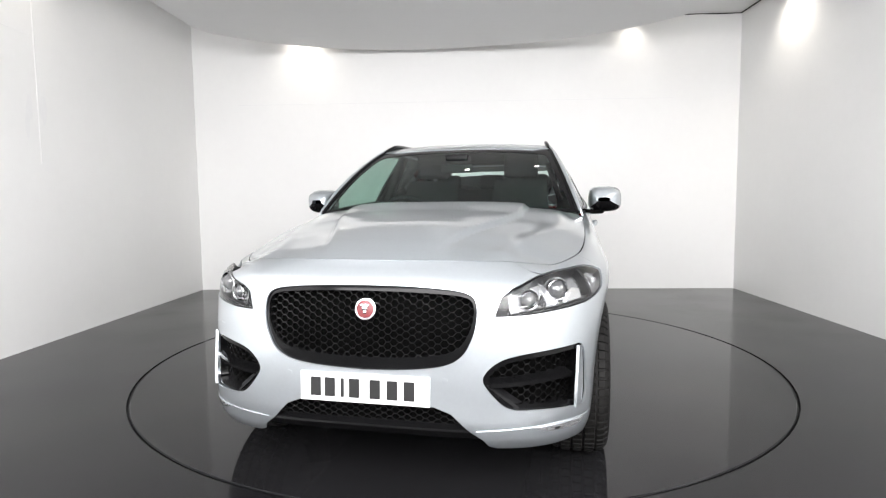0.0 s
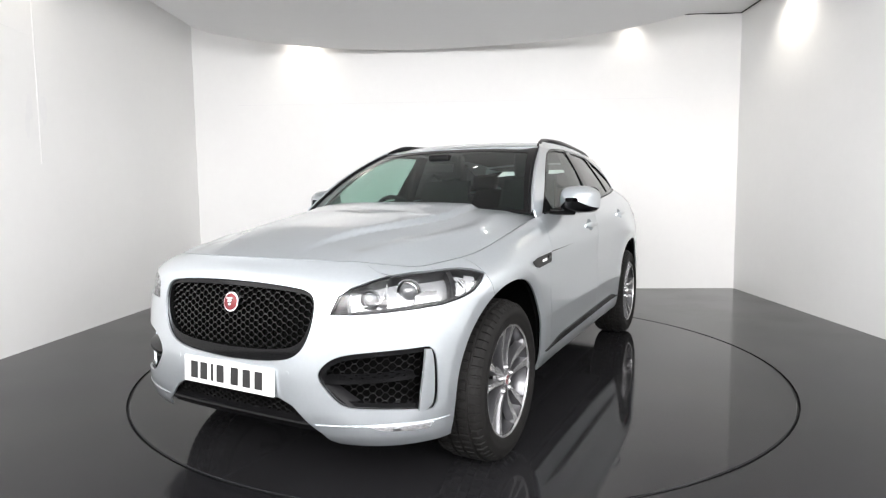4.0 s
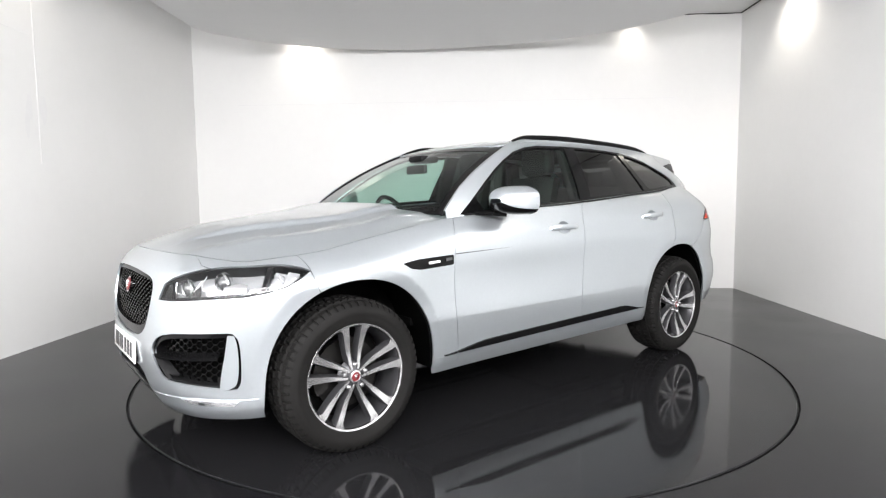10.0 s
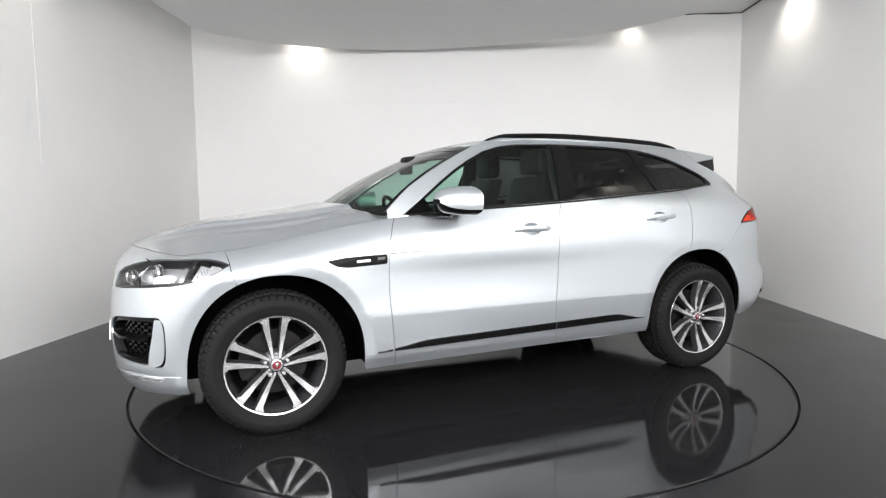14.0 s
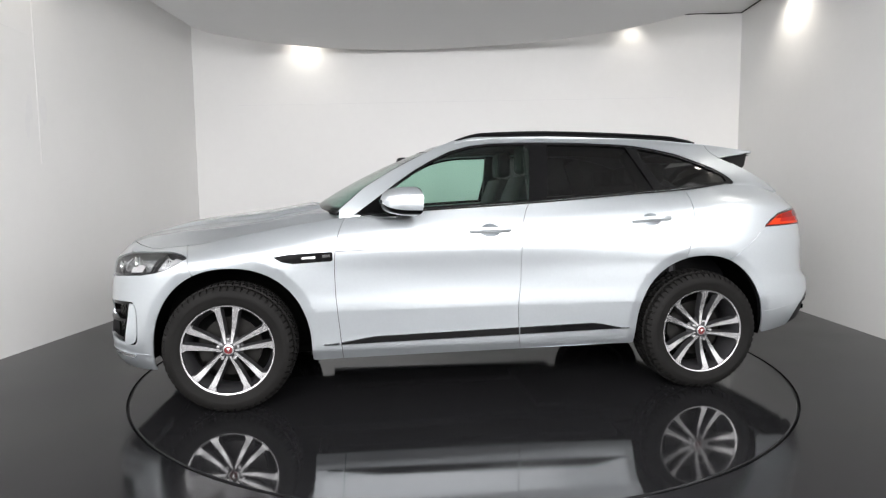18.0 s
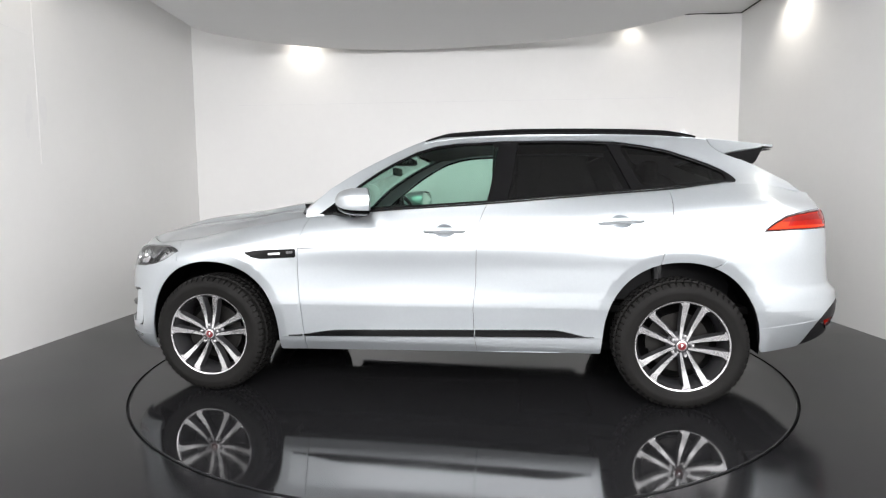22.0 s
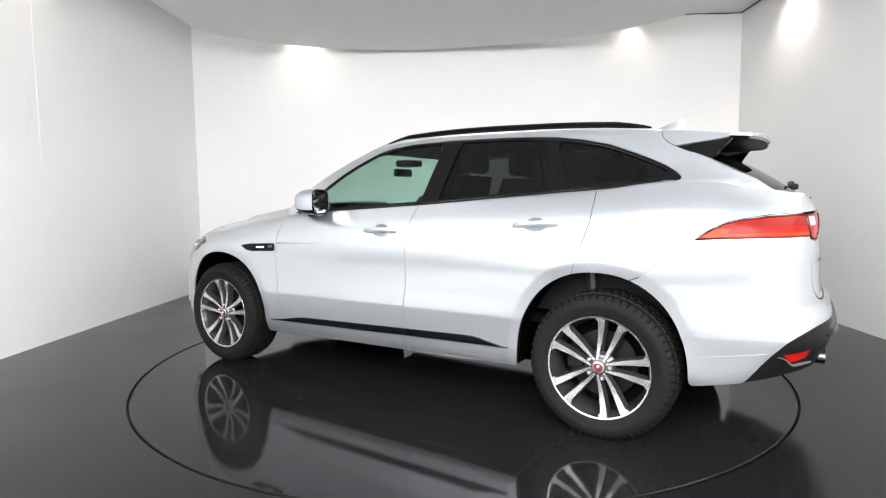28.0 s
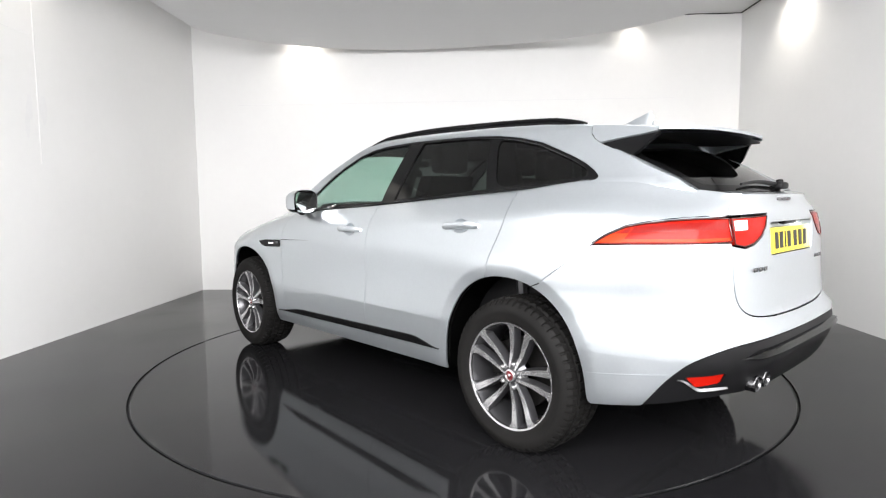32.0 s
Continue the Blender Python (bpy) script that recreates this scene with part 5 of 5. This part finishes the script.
def side_details(s):
    mir = Matrix.Diagonal((1, s, 1, 1))

    def sheet1(name, fn, poly, mat, parent=car, **kw):
        f = fn if s > 0 else (lambda u, v: tuple(mir @ Vector(fn(u, v))))
        return sheet(name, f, poly, mat, parent, sign=BS * s, **kw)[0]
    # side vent behind the front wheel
    vent = rounded(sx([(1.172, 0.898), (1.08, 0.912), (0.838, 0.921), (0.838, 0.868), (1.06, 0.858), (1.12, 0.868)]), 0.012)
    v = sheet1("side_vent", pushed(body, 0.004, BS), vent, BLACK, step=0.02, thick=0.008, label="gloss black side vent trim")
    sheet1("vent_badge", pushed(body, 0.008, BS), sx([(1.01, 0.883), (1.01, 0.895), (0.935, 0.899), (0.935, 0.886)]), PLATE_W, v, step=0.03, thick=0.003, label="small pale badge bar")
    sheet1("vent_badge", pushed(body, 0.008, BS), sx([(0.895, 0.890), (0.895, 0.906), (0.852, 0.908), (0.852, 0.893)]), PIPE, v, step=0.03, thick=0.003)
    # sill strips, one on each door
    def strip_low(x):
        return 0.379 + 0.028 * (0.88 - x) / 1.5
    def strip_high(x):
        return 0.383 + 0.040 * smooth(0.90, 0.55, x) + 0.030 * (0.55 - x) / 1.3 * (x < 0.55) - 0.045 * smooth(-0.70, -0.96, x)
    def strip(x0, x1):
        k = 16
        xs = [x0 + (x1 - x0) * i / k for i in range(k + 1)]
        return [(x, strip_low(x)) for x in xs] + [(x, max(strip_high(x), strip_low(x) + 0.002)) for x in xs[::-1]]
    sheet1("sill_strip", pushed(body, 0.010, BS), strip(0.90, 0.812), BLACK, step=0.02, thick=0.012)
    sheet1("sill_strip", pushed(body, 0.010, BS), strip(0.800, -0.256), BLACK, step=0.03, thick=0.012, label="gloss black sill strip")
    sheet1("sill_strip", pushed(body, 0.010, BS), strip(-0.264, -0.95), BLACK, step=0.03, thick=0.012, label="gloss black sill strip")
    # edge line under the strips
    for x0, x1 in ((0.955, 0.81), (0.795, -0.26), (-0.27, -0.985)):
        a = [tuple(mir @ Vector(pushed(body, 0.001, BS)(x0 + (x1 - x0) * i / 12, strip_low(x0 + (x1 - x0) * i / 12) - 0.006))) for i in range(13)]
        part("sill_edge", tube_bm(a, 0.0018, 5), PAINT, car)
    # door handles in their cups
    for (x, z), slope in ((FRONT_CUP, 0.02), (REAR_CUP, 0.045)):
        def dish(a, b, x=x, z=z):
            r2 = min(1.0, ((a - x) / 0.062) ** 2 + ((b - z) / 0.034) ** 2)
            return pushed(body, -0.024 * (1 - r2), BS)(u_side(a, b), b)
        sheet1("handle_cup", dish, inset(cup(x, z), 0.0005), PAINT, step=0.008, thick=0.004)
        bm = bmesh.new()
        rows = []
        for i in range(17):
            t = i / 16
            xx = x + 0.128 - 0.256 * t
            zz = z + 0.002 - slope * (0.128 - 0.256 * t) * 1.0
            lift = 0.004 + 0.030 * min(1.0, 4.0 * min(t + 0.03, 1.03 - t)) ** 0.7
            p = Vector(pushed(body, 0, BS)(u_side(xx, zz), zz))
            n = normal_of(body, u_side(xx, zz), zz, BS)
            h = 0.0165 * min(1.0, 6 * min(t + 0.06, 1.06 - t)) ** 0.5
            c = p + n * lift
            rows.append([bm.verts.new(mir @ (c + Vector((0, 0, h * b)) + n * a)) for a, b in ((-0.012, 1.0), (-0.004, 1.0), (0.0, 0.55), (0.001, -0.3), (-0.004, -1.0), (-0.012, -1.0))])
        for a, b in zip(rows, rows[1:]):
            for j in range(6):
                bm.faces.new((a[j], a[(j + 1) % 6], b[(j + 1) % 6], b[j]))
        bm.faces.new(rows[0]), bm.faces.new(rows[-1][::-1])
        part("door_handle", bm, PAINT, car, "silver door handle")
    # shade of the shoulder crease behind the vent, drawn as a black tapering line
    a = [tuple(mir @ Vector(pushed(body, 0.0008, BS)(0.82 - 0.42 * i / 14, 0.923 + 0.012 * i / 14))) for i in range(15)]
    part("crease_shade", tube_bm(a, lambda t: 0.0022 * (1 - t) + 0.0003, 5), SATIN, car)
    # mirror
    cx, cy, cz = 0.374, 0.972, 1.203
    caps = []
    for nm, a0, a1, mat in (("mirror_cap", -34, 214, PAINT), ("mirror_lower", 214, 326, BLACK)):
        bm = bmesh.new()
        rows = []
        for i in range(15):
            t = i / 14
            k = max(0.0, 1 - t ** 3.2) ** 0.5
            row = []
            for j in range(21):
                q = radians(a0 + (a1 - a0) * j / 20)
                c, sn = math.cos(q), math.sin(q)
                r = (abs(c) ** 3.8 + abs(sn) ** 3.8) ** (-1 / 3.8)
                yy = 0.104 * c * r * (0.35 + 0.65 * k) - 0.012 * (1 - k)
                zz = 0.084 * sn * r * (0.15 + 0.85 * k) * (1.0 if sn > 0 else 0.95)
                taper = 1 - 0.18 * smooth(0.02, 0.104, yy) * (1 if sn > 0 else 0.3)
                row.append(bm.verts.new((cx + 0.188 * t - 0.05 * max(yy, 0) / 0.104, s * (cy + yy), cz + zz * taper)))
            rows.append(row)
        for a, b in zip(rows, rows[1:]):
            for j in range(20):
                bm.faces.new((a[j], a[j + 1], b[j + 1], b[j]))
        bmesh.ops.remove_doubles(bm, verts=bm.verts, dist=0.0003)
        caps.append(part(nm, bm, mat, car, "silver door-mirror cap" if mat is PAINT else "black lower mirror shell", shade=50))
    bm = bmesh.new()
    vs = []
    for j in range(40):
        q = 2 * math.pi * j / 40
        c, sn = math.cos(q), math.sin(q)
        r = (abs(c) ** 3.8 + abs(sn) ** 3.8) ** (-1 / 3.8)
        vs.append((0.102 * c * r, 0.080 * sn * r))
    f = bm.faces.new([bm.verts.new((cx + 0.004 - 0.05 * max(y, 0) / 0.104, s * (cy + y), cz + z)) for y, z in vs])
    part("mirror_frame", bm, BLACK, caps[0], shade=0)
    bm = bmesh.new()
    f = bm.faces.new([bm.verts.new((cx + 0.001 - 0.05 * max(y, 0) / 0.104, s * (cy + y * 0.9), cz + z * 0.88)) for y, z in vs])
    part("mirror_glass", bm, MIRROR, caps[0], shade=0)
    part("mirror_arm", tube_bm([(0.60, s * 0.835, 1.135), (0.565, s * 0.865, 1.130), (0.52, s * 0.90, 1.126), (0.46, s * 0.945, 1.126)], 0.015, 10, flat=1.7), BLACK, caps[1], "gloss black mirror arm")
    bm = bmesh.new()
    tri = [(0.715, 1.127), (0.575, 1.228), (0.535, 1.150)]
    vs = [bm.verts.new((x, s * (cabin_side(x, z) + 0.004), z)) for x, z in tri]
    bm.faces.new(vs)
    bmesh.ops.solidify(bm, geom=bm.faces[:], thickness=0.01)
    part("mirror_sail", bm, BLACK, car, shade=0)
    # roof rail
    pts = []
    for i in range(41):
        t = i / 40
        x = 0.10 - 1.68 * t
        y = roof_half(x) - 0.030
        z = roof_z(x, y) + 0.028 * min(1.0, min(t, 1 - t) * 9 + 0.02) ** 0.6 - 0.004
        pts.append((x, s * y, z))
    part("roof_rail", tube_bm(pts, 0.013, 10, flat=1.1), BLACK, car, "black roof rail")
    foot = [(x, y, z - 0.014) for x, y, z in pts]
    part("rail_foot", tube_bm(foot, 0.010, 6), SATIN, car)


both(side_details)

# roof fin
bm = bmesh.new()
rows = []
for i in range(13):
    t = i / 12
    x = -1.42 - 0.235 * t
    h = 0.100 * (t ** 1.1) * (1 if t < 0.93 else 0.55)
    w = 0.030 * math.sin(math.pi * min(0.98, 0.08 + 0.80 * t)) ** 0.6
    b = roof_z(x, 0) - 0.004
    rows.append([bm.verts.new(p) for p in ((x, w, b), (x, w * 0.45, b + h * 0.6), (x - 0.01, 0.003, b + h), (x - 0.01, -0.003, b + h), (x, -w * 0.45, b + h * 0.6), (x, -w, b))])
for a, b in zip(rows, rows[1:]):
    for j in range(5):
        bm.faces.new((a[j], a[j + 1], b[j + 1], b[j]))
bm.faces.new(rows[-1])
part("roof_fin", bm, PAINT, car, "silver shark-fin aerial")
# wipers at the foot of the windscreen
for a, b in ((-0.60, 0.0), (0.04, 0.56)):
    pts = [Vector(screen(0.0 + 0.02 * math.sin(math.pi * i / 12), a + (b - a) * i / 12)) + Vector((0.012, 0, -0.006)) for i in range(13)]
    part("wiper", tube_bm(pts, 0.008, 6), SATIN, car)
rows = []
for i in range(33):
    y = -0.70 + 1.40 * i / 32
    a = Vector(screen(0.0, y)) + Vector((0, 0, 0.003))
    b = Vector((1.05 - 0.27 * (abs(y) / 0.78) ** 2.2, y, 0))
    b.z = hood_z(b.x, b.y) - 0.03
    rows.append([a, b])
ribbon("cowl_panel", rows, SATIN, car, "black cowl panel", thick=0.01)

# ---- rear of the car ----


def tail_lamp(s):
    a, b = (LAMP_R, LAMP_R2) if s > 0 else (flip_rear(LAMP_R), flip_rear(LAMP_R2))
    lamp = sheet("tail_lamp", pushed(body, -0.002, BS), inset(a, 0.002), RED_LENS, car, step=0.025, thick=0.03, sign=BS, label="red tail-lamp lens")[0]
    tip = sx([(-1.885, 1.031), (-1.94, 1.066), (-2.0, 1.094), (-2.02, 1.094), (-1.985, 1.033)])
    sheet("lamp_amber", pushed(body, 0.0006, BS), tip if s > 0 else flip_rear(tip), AMBER_LENS, lamp, step=0.02, thick=0, sign=BS, label="orange tip of the tail lamp")
    low = sx([(-1.93, 1.034), (-2.12, 1.038)]) + ry([(0.66, 1.040), (0.585, 1.042), (0.585, 1.052), (0.66, 1.052)]) + sx([(-2.12, 1.051), (-1.95, 1.047)])
    sheet("lamp_guide", pushed(body, 0.0008, BS), low if s > 0 else flip_rear(low), AMBER_LENS, lamp, step=0.03, thick=0, sign=BS)
    top = sx([(-1.955, 1.070), (-2.0, 1.092), (-2.06, 1.103), (-2.14, 1.109)]) + ry([(0.68, 1.111), (0.585, 1.111), (0.585, 1.084), (0.68, 1.082)]) + sx([(-2.14, 1.079), (-2.02, 1.072)])
    sheet("lamp_band", pushed(body, 0.0007, BS), top if s > 0 else flip_rear(top), DEEP_RED, lamp, step=0.03, thick=0, sign=BS, label="deeper red upper band")
    l2 = sheet("gate_lamp", pushed(body, -0.002, BS), inset(b, 0.002), RED_LENS, car, step=0.02, thick=0.03, sign=BS, label="red lamp on the tailgate")[0]
    w = ry([(0.550, 1.112), (0.47, 1.113), (0.475, 1.080), (0.550, 1.078)])
    sheet("reversing_lens", pushed(body, 0.0008, BS), w if s > 0 else flip_rear(w), PLATE_W, l2, step=0.02, thick=0, sign=BS, label="clear reversing lens")
    tr = [(u, v + 0.004) for u, v in shift_top(s)]
    part("lamp_trim", tube_bm([pushed(body, 0.001, BS)(u, v) for u, v in tr], 0.0022, 5), BLACK, lamp, "thin black lamp trim")
    for loop, own in ((a, lamp), (b, l2)):
        part("lamp_edge", tube_bm([pushed(body, 0.0004, BS)(u, v) for u, v in resample(inset(loop, 0.003), 0.02)], 0.0026, 5, closed=True), SMOKE, own, "smoked lens edge")


def shift_top(s):
    top = sx(TAIL_LAMP) + ry([(0.68, 1.123), (0.57, 1.124), (0.45, 1.126), (0.30, 1.128)])
    return top if s > 0 else flip_rear(top)


both(tail_lamp)
# plate recess
sheet("plate_recess", pushed(body, -0.045, BS), inset(PLATE_HOLE, -0.02), PAINT, tailgate, step=0.04, thick=0, sign=BS)
sheet("plate_recess_wall", pushed(body, -0.002, BS), inset(PLATE_HOLE, -0.001), PAINT, tailgate, [inset(PLATE_HOLE, 0.006)], step=0.03, thick=0.045, sign=BS)
plate("rear_plate", -2.342, 1.022, PLATE_Y, 4, -1)
part("gate_release", box_bm((0.03, 0.16, 0.018), (-2.325, 0, 1.098), 0.006), BLACK, tailgate)
for y in (-0.16, 0.16):
    part("plate_lamp", box_bm((0.02, 0.05, 0.008), (-2.315, y, 1.104), 0.002), SATIN, tailgate)
# chrome lettering
for y0, n, z in ((0.43, 3, 0.912), (-0.43, 3, 0.92)):
    for i in range(n):
        u = u_rear(y0 - 0.045 * i * (1 if y0 > 0 else -1), z)
        p = Vector(pushed(body, 0.003, BS)(u, z))
        part("letter_bar", box_bm((0.005, 0.034, 0.017), p, 0.002), PIPE, tailgate)
for i in range(3):
    y = 0.075 - 0.075 * i
    u = u_rear(y, 1.19)
    p = Vector(body(u, 1.185)) + Vector((-0.004, 0, 0.003))
    part("letter_bar", box_bm((0.005, 0.05, 0.014), p, 0.002), PIPE, tailgate)
# black lower valance
val = sx([(-2.072, 0.373)]) + soften(sx(BLACK_EDGE) + ry([(0.700, 0.618), (0.60, 0.636), (0.40, 0.640), (0.20, 0.636), (0.0, 0.634)]))
val_bot = ry([(0.0, 0.392), (0.30, 0.396), (0.45, 0.412), (0.62, 0.425), (0.735, 0.412)])
VAL = val + flip_rear(val)[1:] + [(2 * TAIL_U - u, v) for u, v in val_bot[::-1]][:-1] + val_bot
REFL = rounded(ry([(0.792, 0.511), (0.673, 0.526), (0.677, 0.478), (0.752, 0.463)]), 0.010)
valance = sheet("rear_valance", pushed(body, -0.004, BS), inset(VAL, 0.002), SATIN, car, [REFL, flip_rear(REFL)], step=0.03, thick=0.05, sign=BS, label="black plastic rear valance")[0]
for s in (1, -1):
    lp = REFL if s > 0 else flip_rear(REFL)
    sheet("rear_fog_lamp", pushed(body, -0.012, BS), inset(lp, 0.001), RED_LENS, valance, step=0.02, thick=0.02, sign=BS, label="red rear fog lamp")
    rows = []
    for k in range(13):
        q = k / 12
        y = 0.806 - 0.165 * q
        z = 0.500 - 0.050 * smooth(0.0, 0.42, q) + 0.012 * q
        u = u_rear(s * y, z)
        h = 0.002 + 0.007 * math.sin(math.pi * q) ** 0.7
        rows.append([pushed(body, -0.002, BS)(u, z + h), pushed(body, 0.006, BS)(u, z), pushed(body, -0.004, BS)(u, z - 0.003)])
    ribbon("fog_trim", rows, PIPE, valance, "bright trim under the fog lamp")
    for y in ((0.385, 0.485) if s > 0 else ()):
        bm = lathe_bm([(0.034, 0.012), (0.035, 0.0), (0.0375, -0.003), (0.040, 0.0), (0.040, 0.14)], 32, "x")
        bmesh.ops.transform(bm, matrix=pose(-2.388, s * y, 0.455, 0, -4, 0) @ Matrix.Diagonal((1, 1, 0.85, 1)), verts=bm.verts)
        ex = part("exhaust_tip", bm, PIPE, car, "chrome exhaust tip")
        part("exhaust_inside", lathe_bm([(0.0, -2.350), (0.0335, -2.350), (0.0335, -2.370)], 24, "x", at=(0, s * y, 0.455)), DARK, ex)
rows = []
for i in range(41):
    y = -0.62 + 1.24 * i / 40
    u = u_rear(y, 0.55)
    w = smooth(0.62, 0.50, abs(y))
    e = 0.02 * w
    rows.append([pushed(body, -0.008, BS)(u, 0.578 + 0.026 * w), pushed(body, e - 0.004, BS)(u, 0.578 + 0.016 * w), pushed(body, e - 0.002, BS)(u, 0.578 - 0.005 * w), pushed(body, -0.012, BS)(u, 0.578 - 0.03 * w)])
ribbon("valance_ledge", rows, BLACK, valance, "gloss black ledge on the valance")
part("valance_bottom", box_bm((0.26, 0.96, 0.02), (-2.06, 0, 0.412), 0.006), DARK, car)
for s in (1, -1):
    a = [Vector((1, s, 1)) * Vector(pushed(body, 0.0008, BS)(u_side(-1.858 - 0.325 * i / 16, 0.482 + 0.038 * i / 16), 0.482 + 0.038 * i / 16)) for i in range(17)]
    part("bumper_crease", tube_bm(a, 0.0014, 5), PAINT, car)
# rear wiper
pts = [Vector(rear_screen(0.07 + 0.05 * math.sin(math.pi * i / 16), -0.20 + 0.44 * i / 16)) + Vector((-0.01, 0, 0.014)) for i in range(17)]
part("rear_wiper", tube_bm(pts, lambda t: 0.013 - 0.007 * t, 6), SATIN, car, "black rear wiper")
bm = box_bm((0.055, 0.10, 0.036), Vector(rear_screen(0.05, -0.22)) + Vector((-0.012, 0, 0.016)), 0.014, seg=3)
box_bm((0.03, 0.03, 0.03), Vector(rear_screen(0.06, -0.25)) + Vector((-0.008, 0, 0.030)), 0.008, bm=bm)
part("wiper_boss", bm, SATIN, car)

# ---- cabin fittings ----


def seat(x, y, wide, back_h=0.62, head=True):
    s = part("front_seat" if wide < 0.7 else "rear_seat", box_bm((0.50, wide, 0.16), (x, y, 0.72), 0.05, seg=3), LEATHER, car, "dark leather seat")
    bm = bmesh.new()
    rows = []
    for i in range(8):
        t = i / 7
        w = wide * (0.5 - 0.07 * t - 0.04 * t * t)
        xx = x - 0.22 - 0.22 * t
        z = 0.74 + back_h * t
        d = 0.075 - 0.02 * t
        rows.append([bm.verts.new((xx + a * d, y + b * w, z)) for a, b in ((1.0, -0.7), (0.55, -1), (-1, -0.9), (-1, 0.9), (0.55, 1), (1.0, 0.7), (0.7, 0.0))])
    for a, b in zip(rows, rows[1:]):
        for j in range(7):
            bm.faces.new((a[j], a[(j + 1) % 7], b[(j + 1) % 7], b[j]))
    bm.faces.new(rows[0]), bm.faces.new(rows[-1][::-1])
    part("seat_back", bm, LEATHER, s, shade=60)
    if head:
        for yy in ([y] if wide < 0.7 else [y - 0.42, y, y + 0.42]):
            hz = 0.74 + back_h + (0.12 if wide < 0.7 else 0.07)
            part("headrest", box_bm((0.10, 0.27 if wide < 0.7 else 0.24, 0.20 if wide < 0.7 else 0.14), (x - 0.46, yy, hz), 0.035, seg=3), LEATHER, s)
            for k in (-0.06, 0.06):
                part("headrest_post", tube_bm([(x - 0.45, yy + k, hz - 0.2), (x - 0.45, yy + k, hz - 0.06)], 0.006, 6), SATIN, s)


seat(0.02, 0.36, 0.52)
seat(0.02, -0.36, 0.52)
seat(-0.86, 0.0, 1.26, 0.56)
part("dashboard", box_bm((0.45, 1.44, 0.26), (0.68, 0, 0.985), 0.07, seg=3), SATIN, car, "dark dashboard")
part("instrument_hood", box_bm((0.22, 0.40, 0.09), (0.56, -0.36, 1.115), 0.035, seg=3), SATIN, car)
part("centre_console", box_bm((0.9, 0.24, 0.3), (0.15, 0, 0.75), 0.05), SATIN, car)
sw = part("steering_wheel", tube_bm([(0.19 * math.cos(2 * math.pi * i / 36), 0.19 * math.sin(2 * math.pi * i / 36), 0) for i in range(36)], 0.016, 8, closed=True), LEATHER, car, "black steering wheel")
sw.matrix_basis = pose(0.36, -0.36, 1.06, 0, -65, 0)
part("wheel_boss", box_bm((0.10, 0.13, 0.05), (0, 0, -0.01), 0.02), LEATHER, sw)
for a in (90, -90, 180):
    q = radians(a)
    part("wheel_spoke", tube_bm([(0.04 * math.cos(q), 0.04 * math.sin(q), -0.01), (0.18 * math.cos(q), 0.18 * math.sin(q), 0)], 0.014, 6), CHROME, sw)
part("interior_mirror", box_bm((0.03, 0.22, 0.06), (0.40, 0.0, 1.42), 0.012), SATIN, car)
part("sensor_pod", box_bm((0.16, 0.16, 0.05), (0.34, 0.0, 1.49), 0.02), SATIN, car)
part("cabin_floor", box_bm((3.0, 1.5, 0.04), (-0.5, 0, 0.55), 0), DARK, car, shade=0)
part("load_floor", box_bm((0.85, 1.1, 0.04), (-1.7, 0, 0.95), 0), DARK, car, shade=0)
lin = [(x, y * 0.97) for x, y in roof_loop]
sheet("headlining", lambda x, y: (x, y, roof_z(x, y) - 0.035), lin, LINING, car, step=0.12, thick=0)
for s in (1, -1):
    rows = []
    for i in range(25):
        x = 0.70 - 2.5 * i / 24
        rows.append([(x, s * (belt_y(x) - 0.03), belt_z(x) - 0.01), (x, s * (belt_y(x) - 0.09), belt_z(x) - 0.03), (x, s * (belt_y(x) - 0.10), 0.60)])
    ribbon("door_lining", rows, SATIN, car)
    part("pillar_lining", box_bm((0.12, 0.05, 0.42), (-0.415, s * 0.685, 1.37), 0.015, turn=Matrix.Rotation(radians(22 * s), 4, "X")), SATIN, car)
    part("rear_pillar_lining", box_bm((0.13, 0.05, 0.36), (-1.16, s * 0.60, 1.36), 0.015, turn=Matrix.Rotation(radians(18 * s), 4, "X") @ Matrix.Rotation(radians(25), 4, "Y")), SATIN, car)


def motions():
    rows, plate = [], []
    for t in range(0, 33):
        s = t / 32
        a = -101.215 - 125.047 * s - 0.305 * (s * s - s)
        q = radians(a)
        x, y = 0.036 * math.cos(q) - 0.088 * math.sin(q), 0.036 * math.sin(q) + 0.088 * math.cos(q)
        rows.append((float(t), pose(x, y, 0.0, 0, 0, a)))
        plate.append((float(t), pose(0, 0, 0, 0, 0, a)))
    walk(car, rows)
    walk(turntable, plate)


motions()
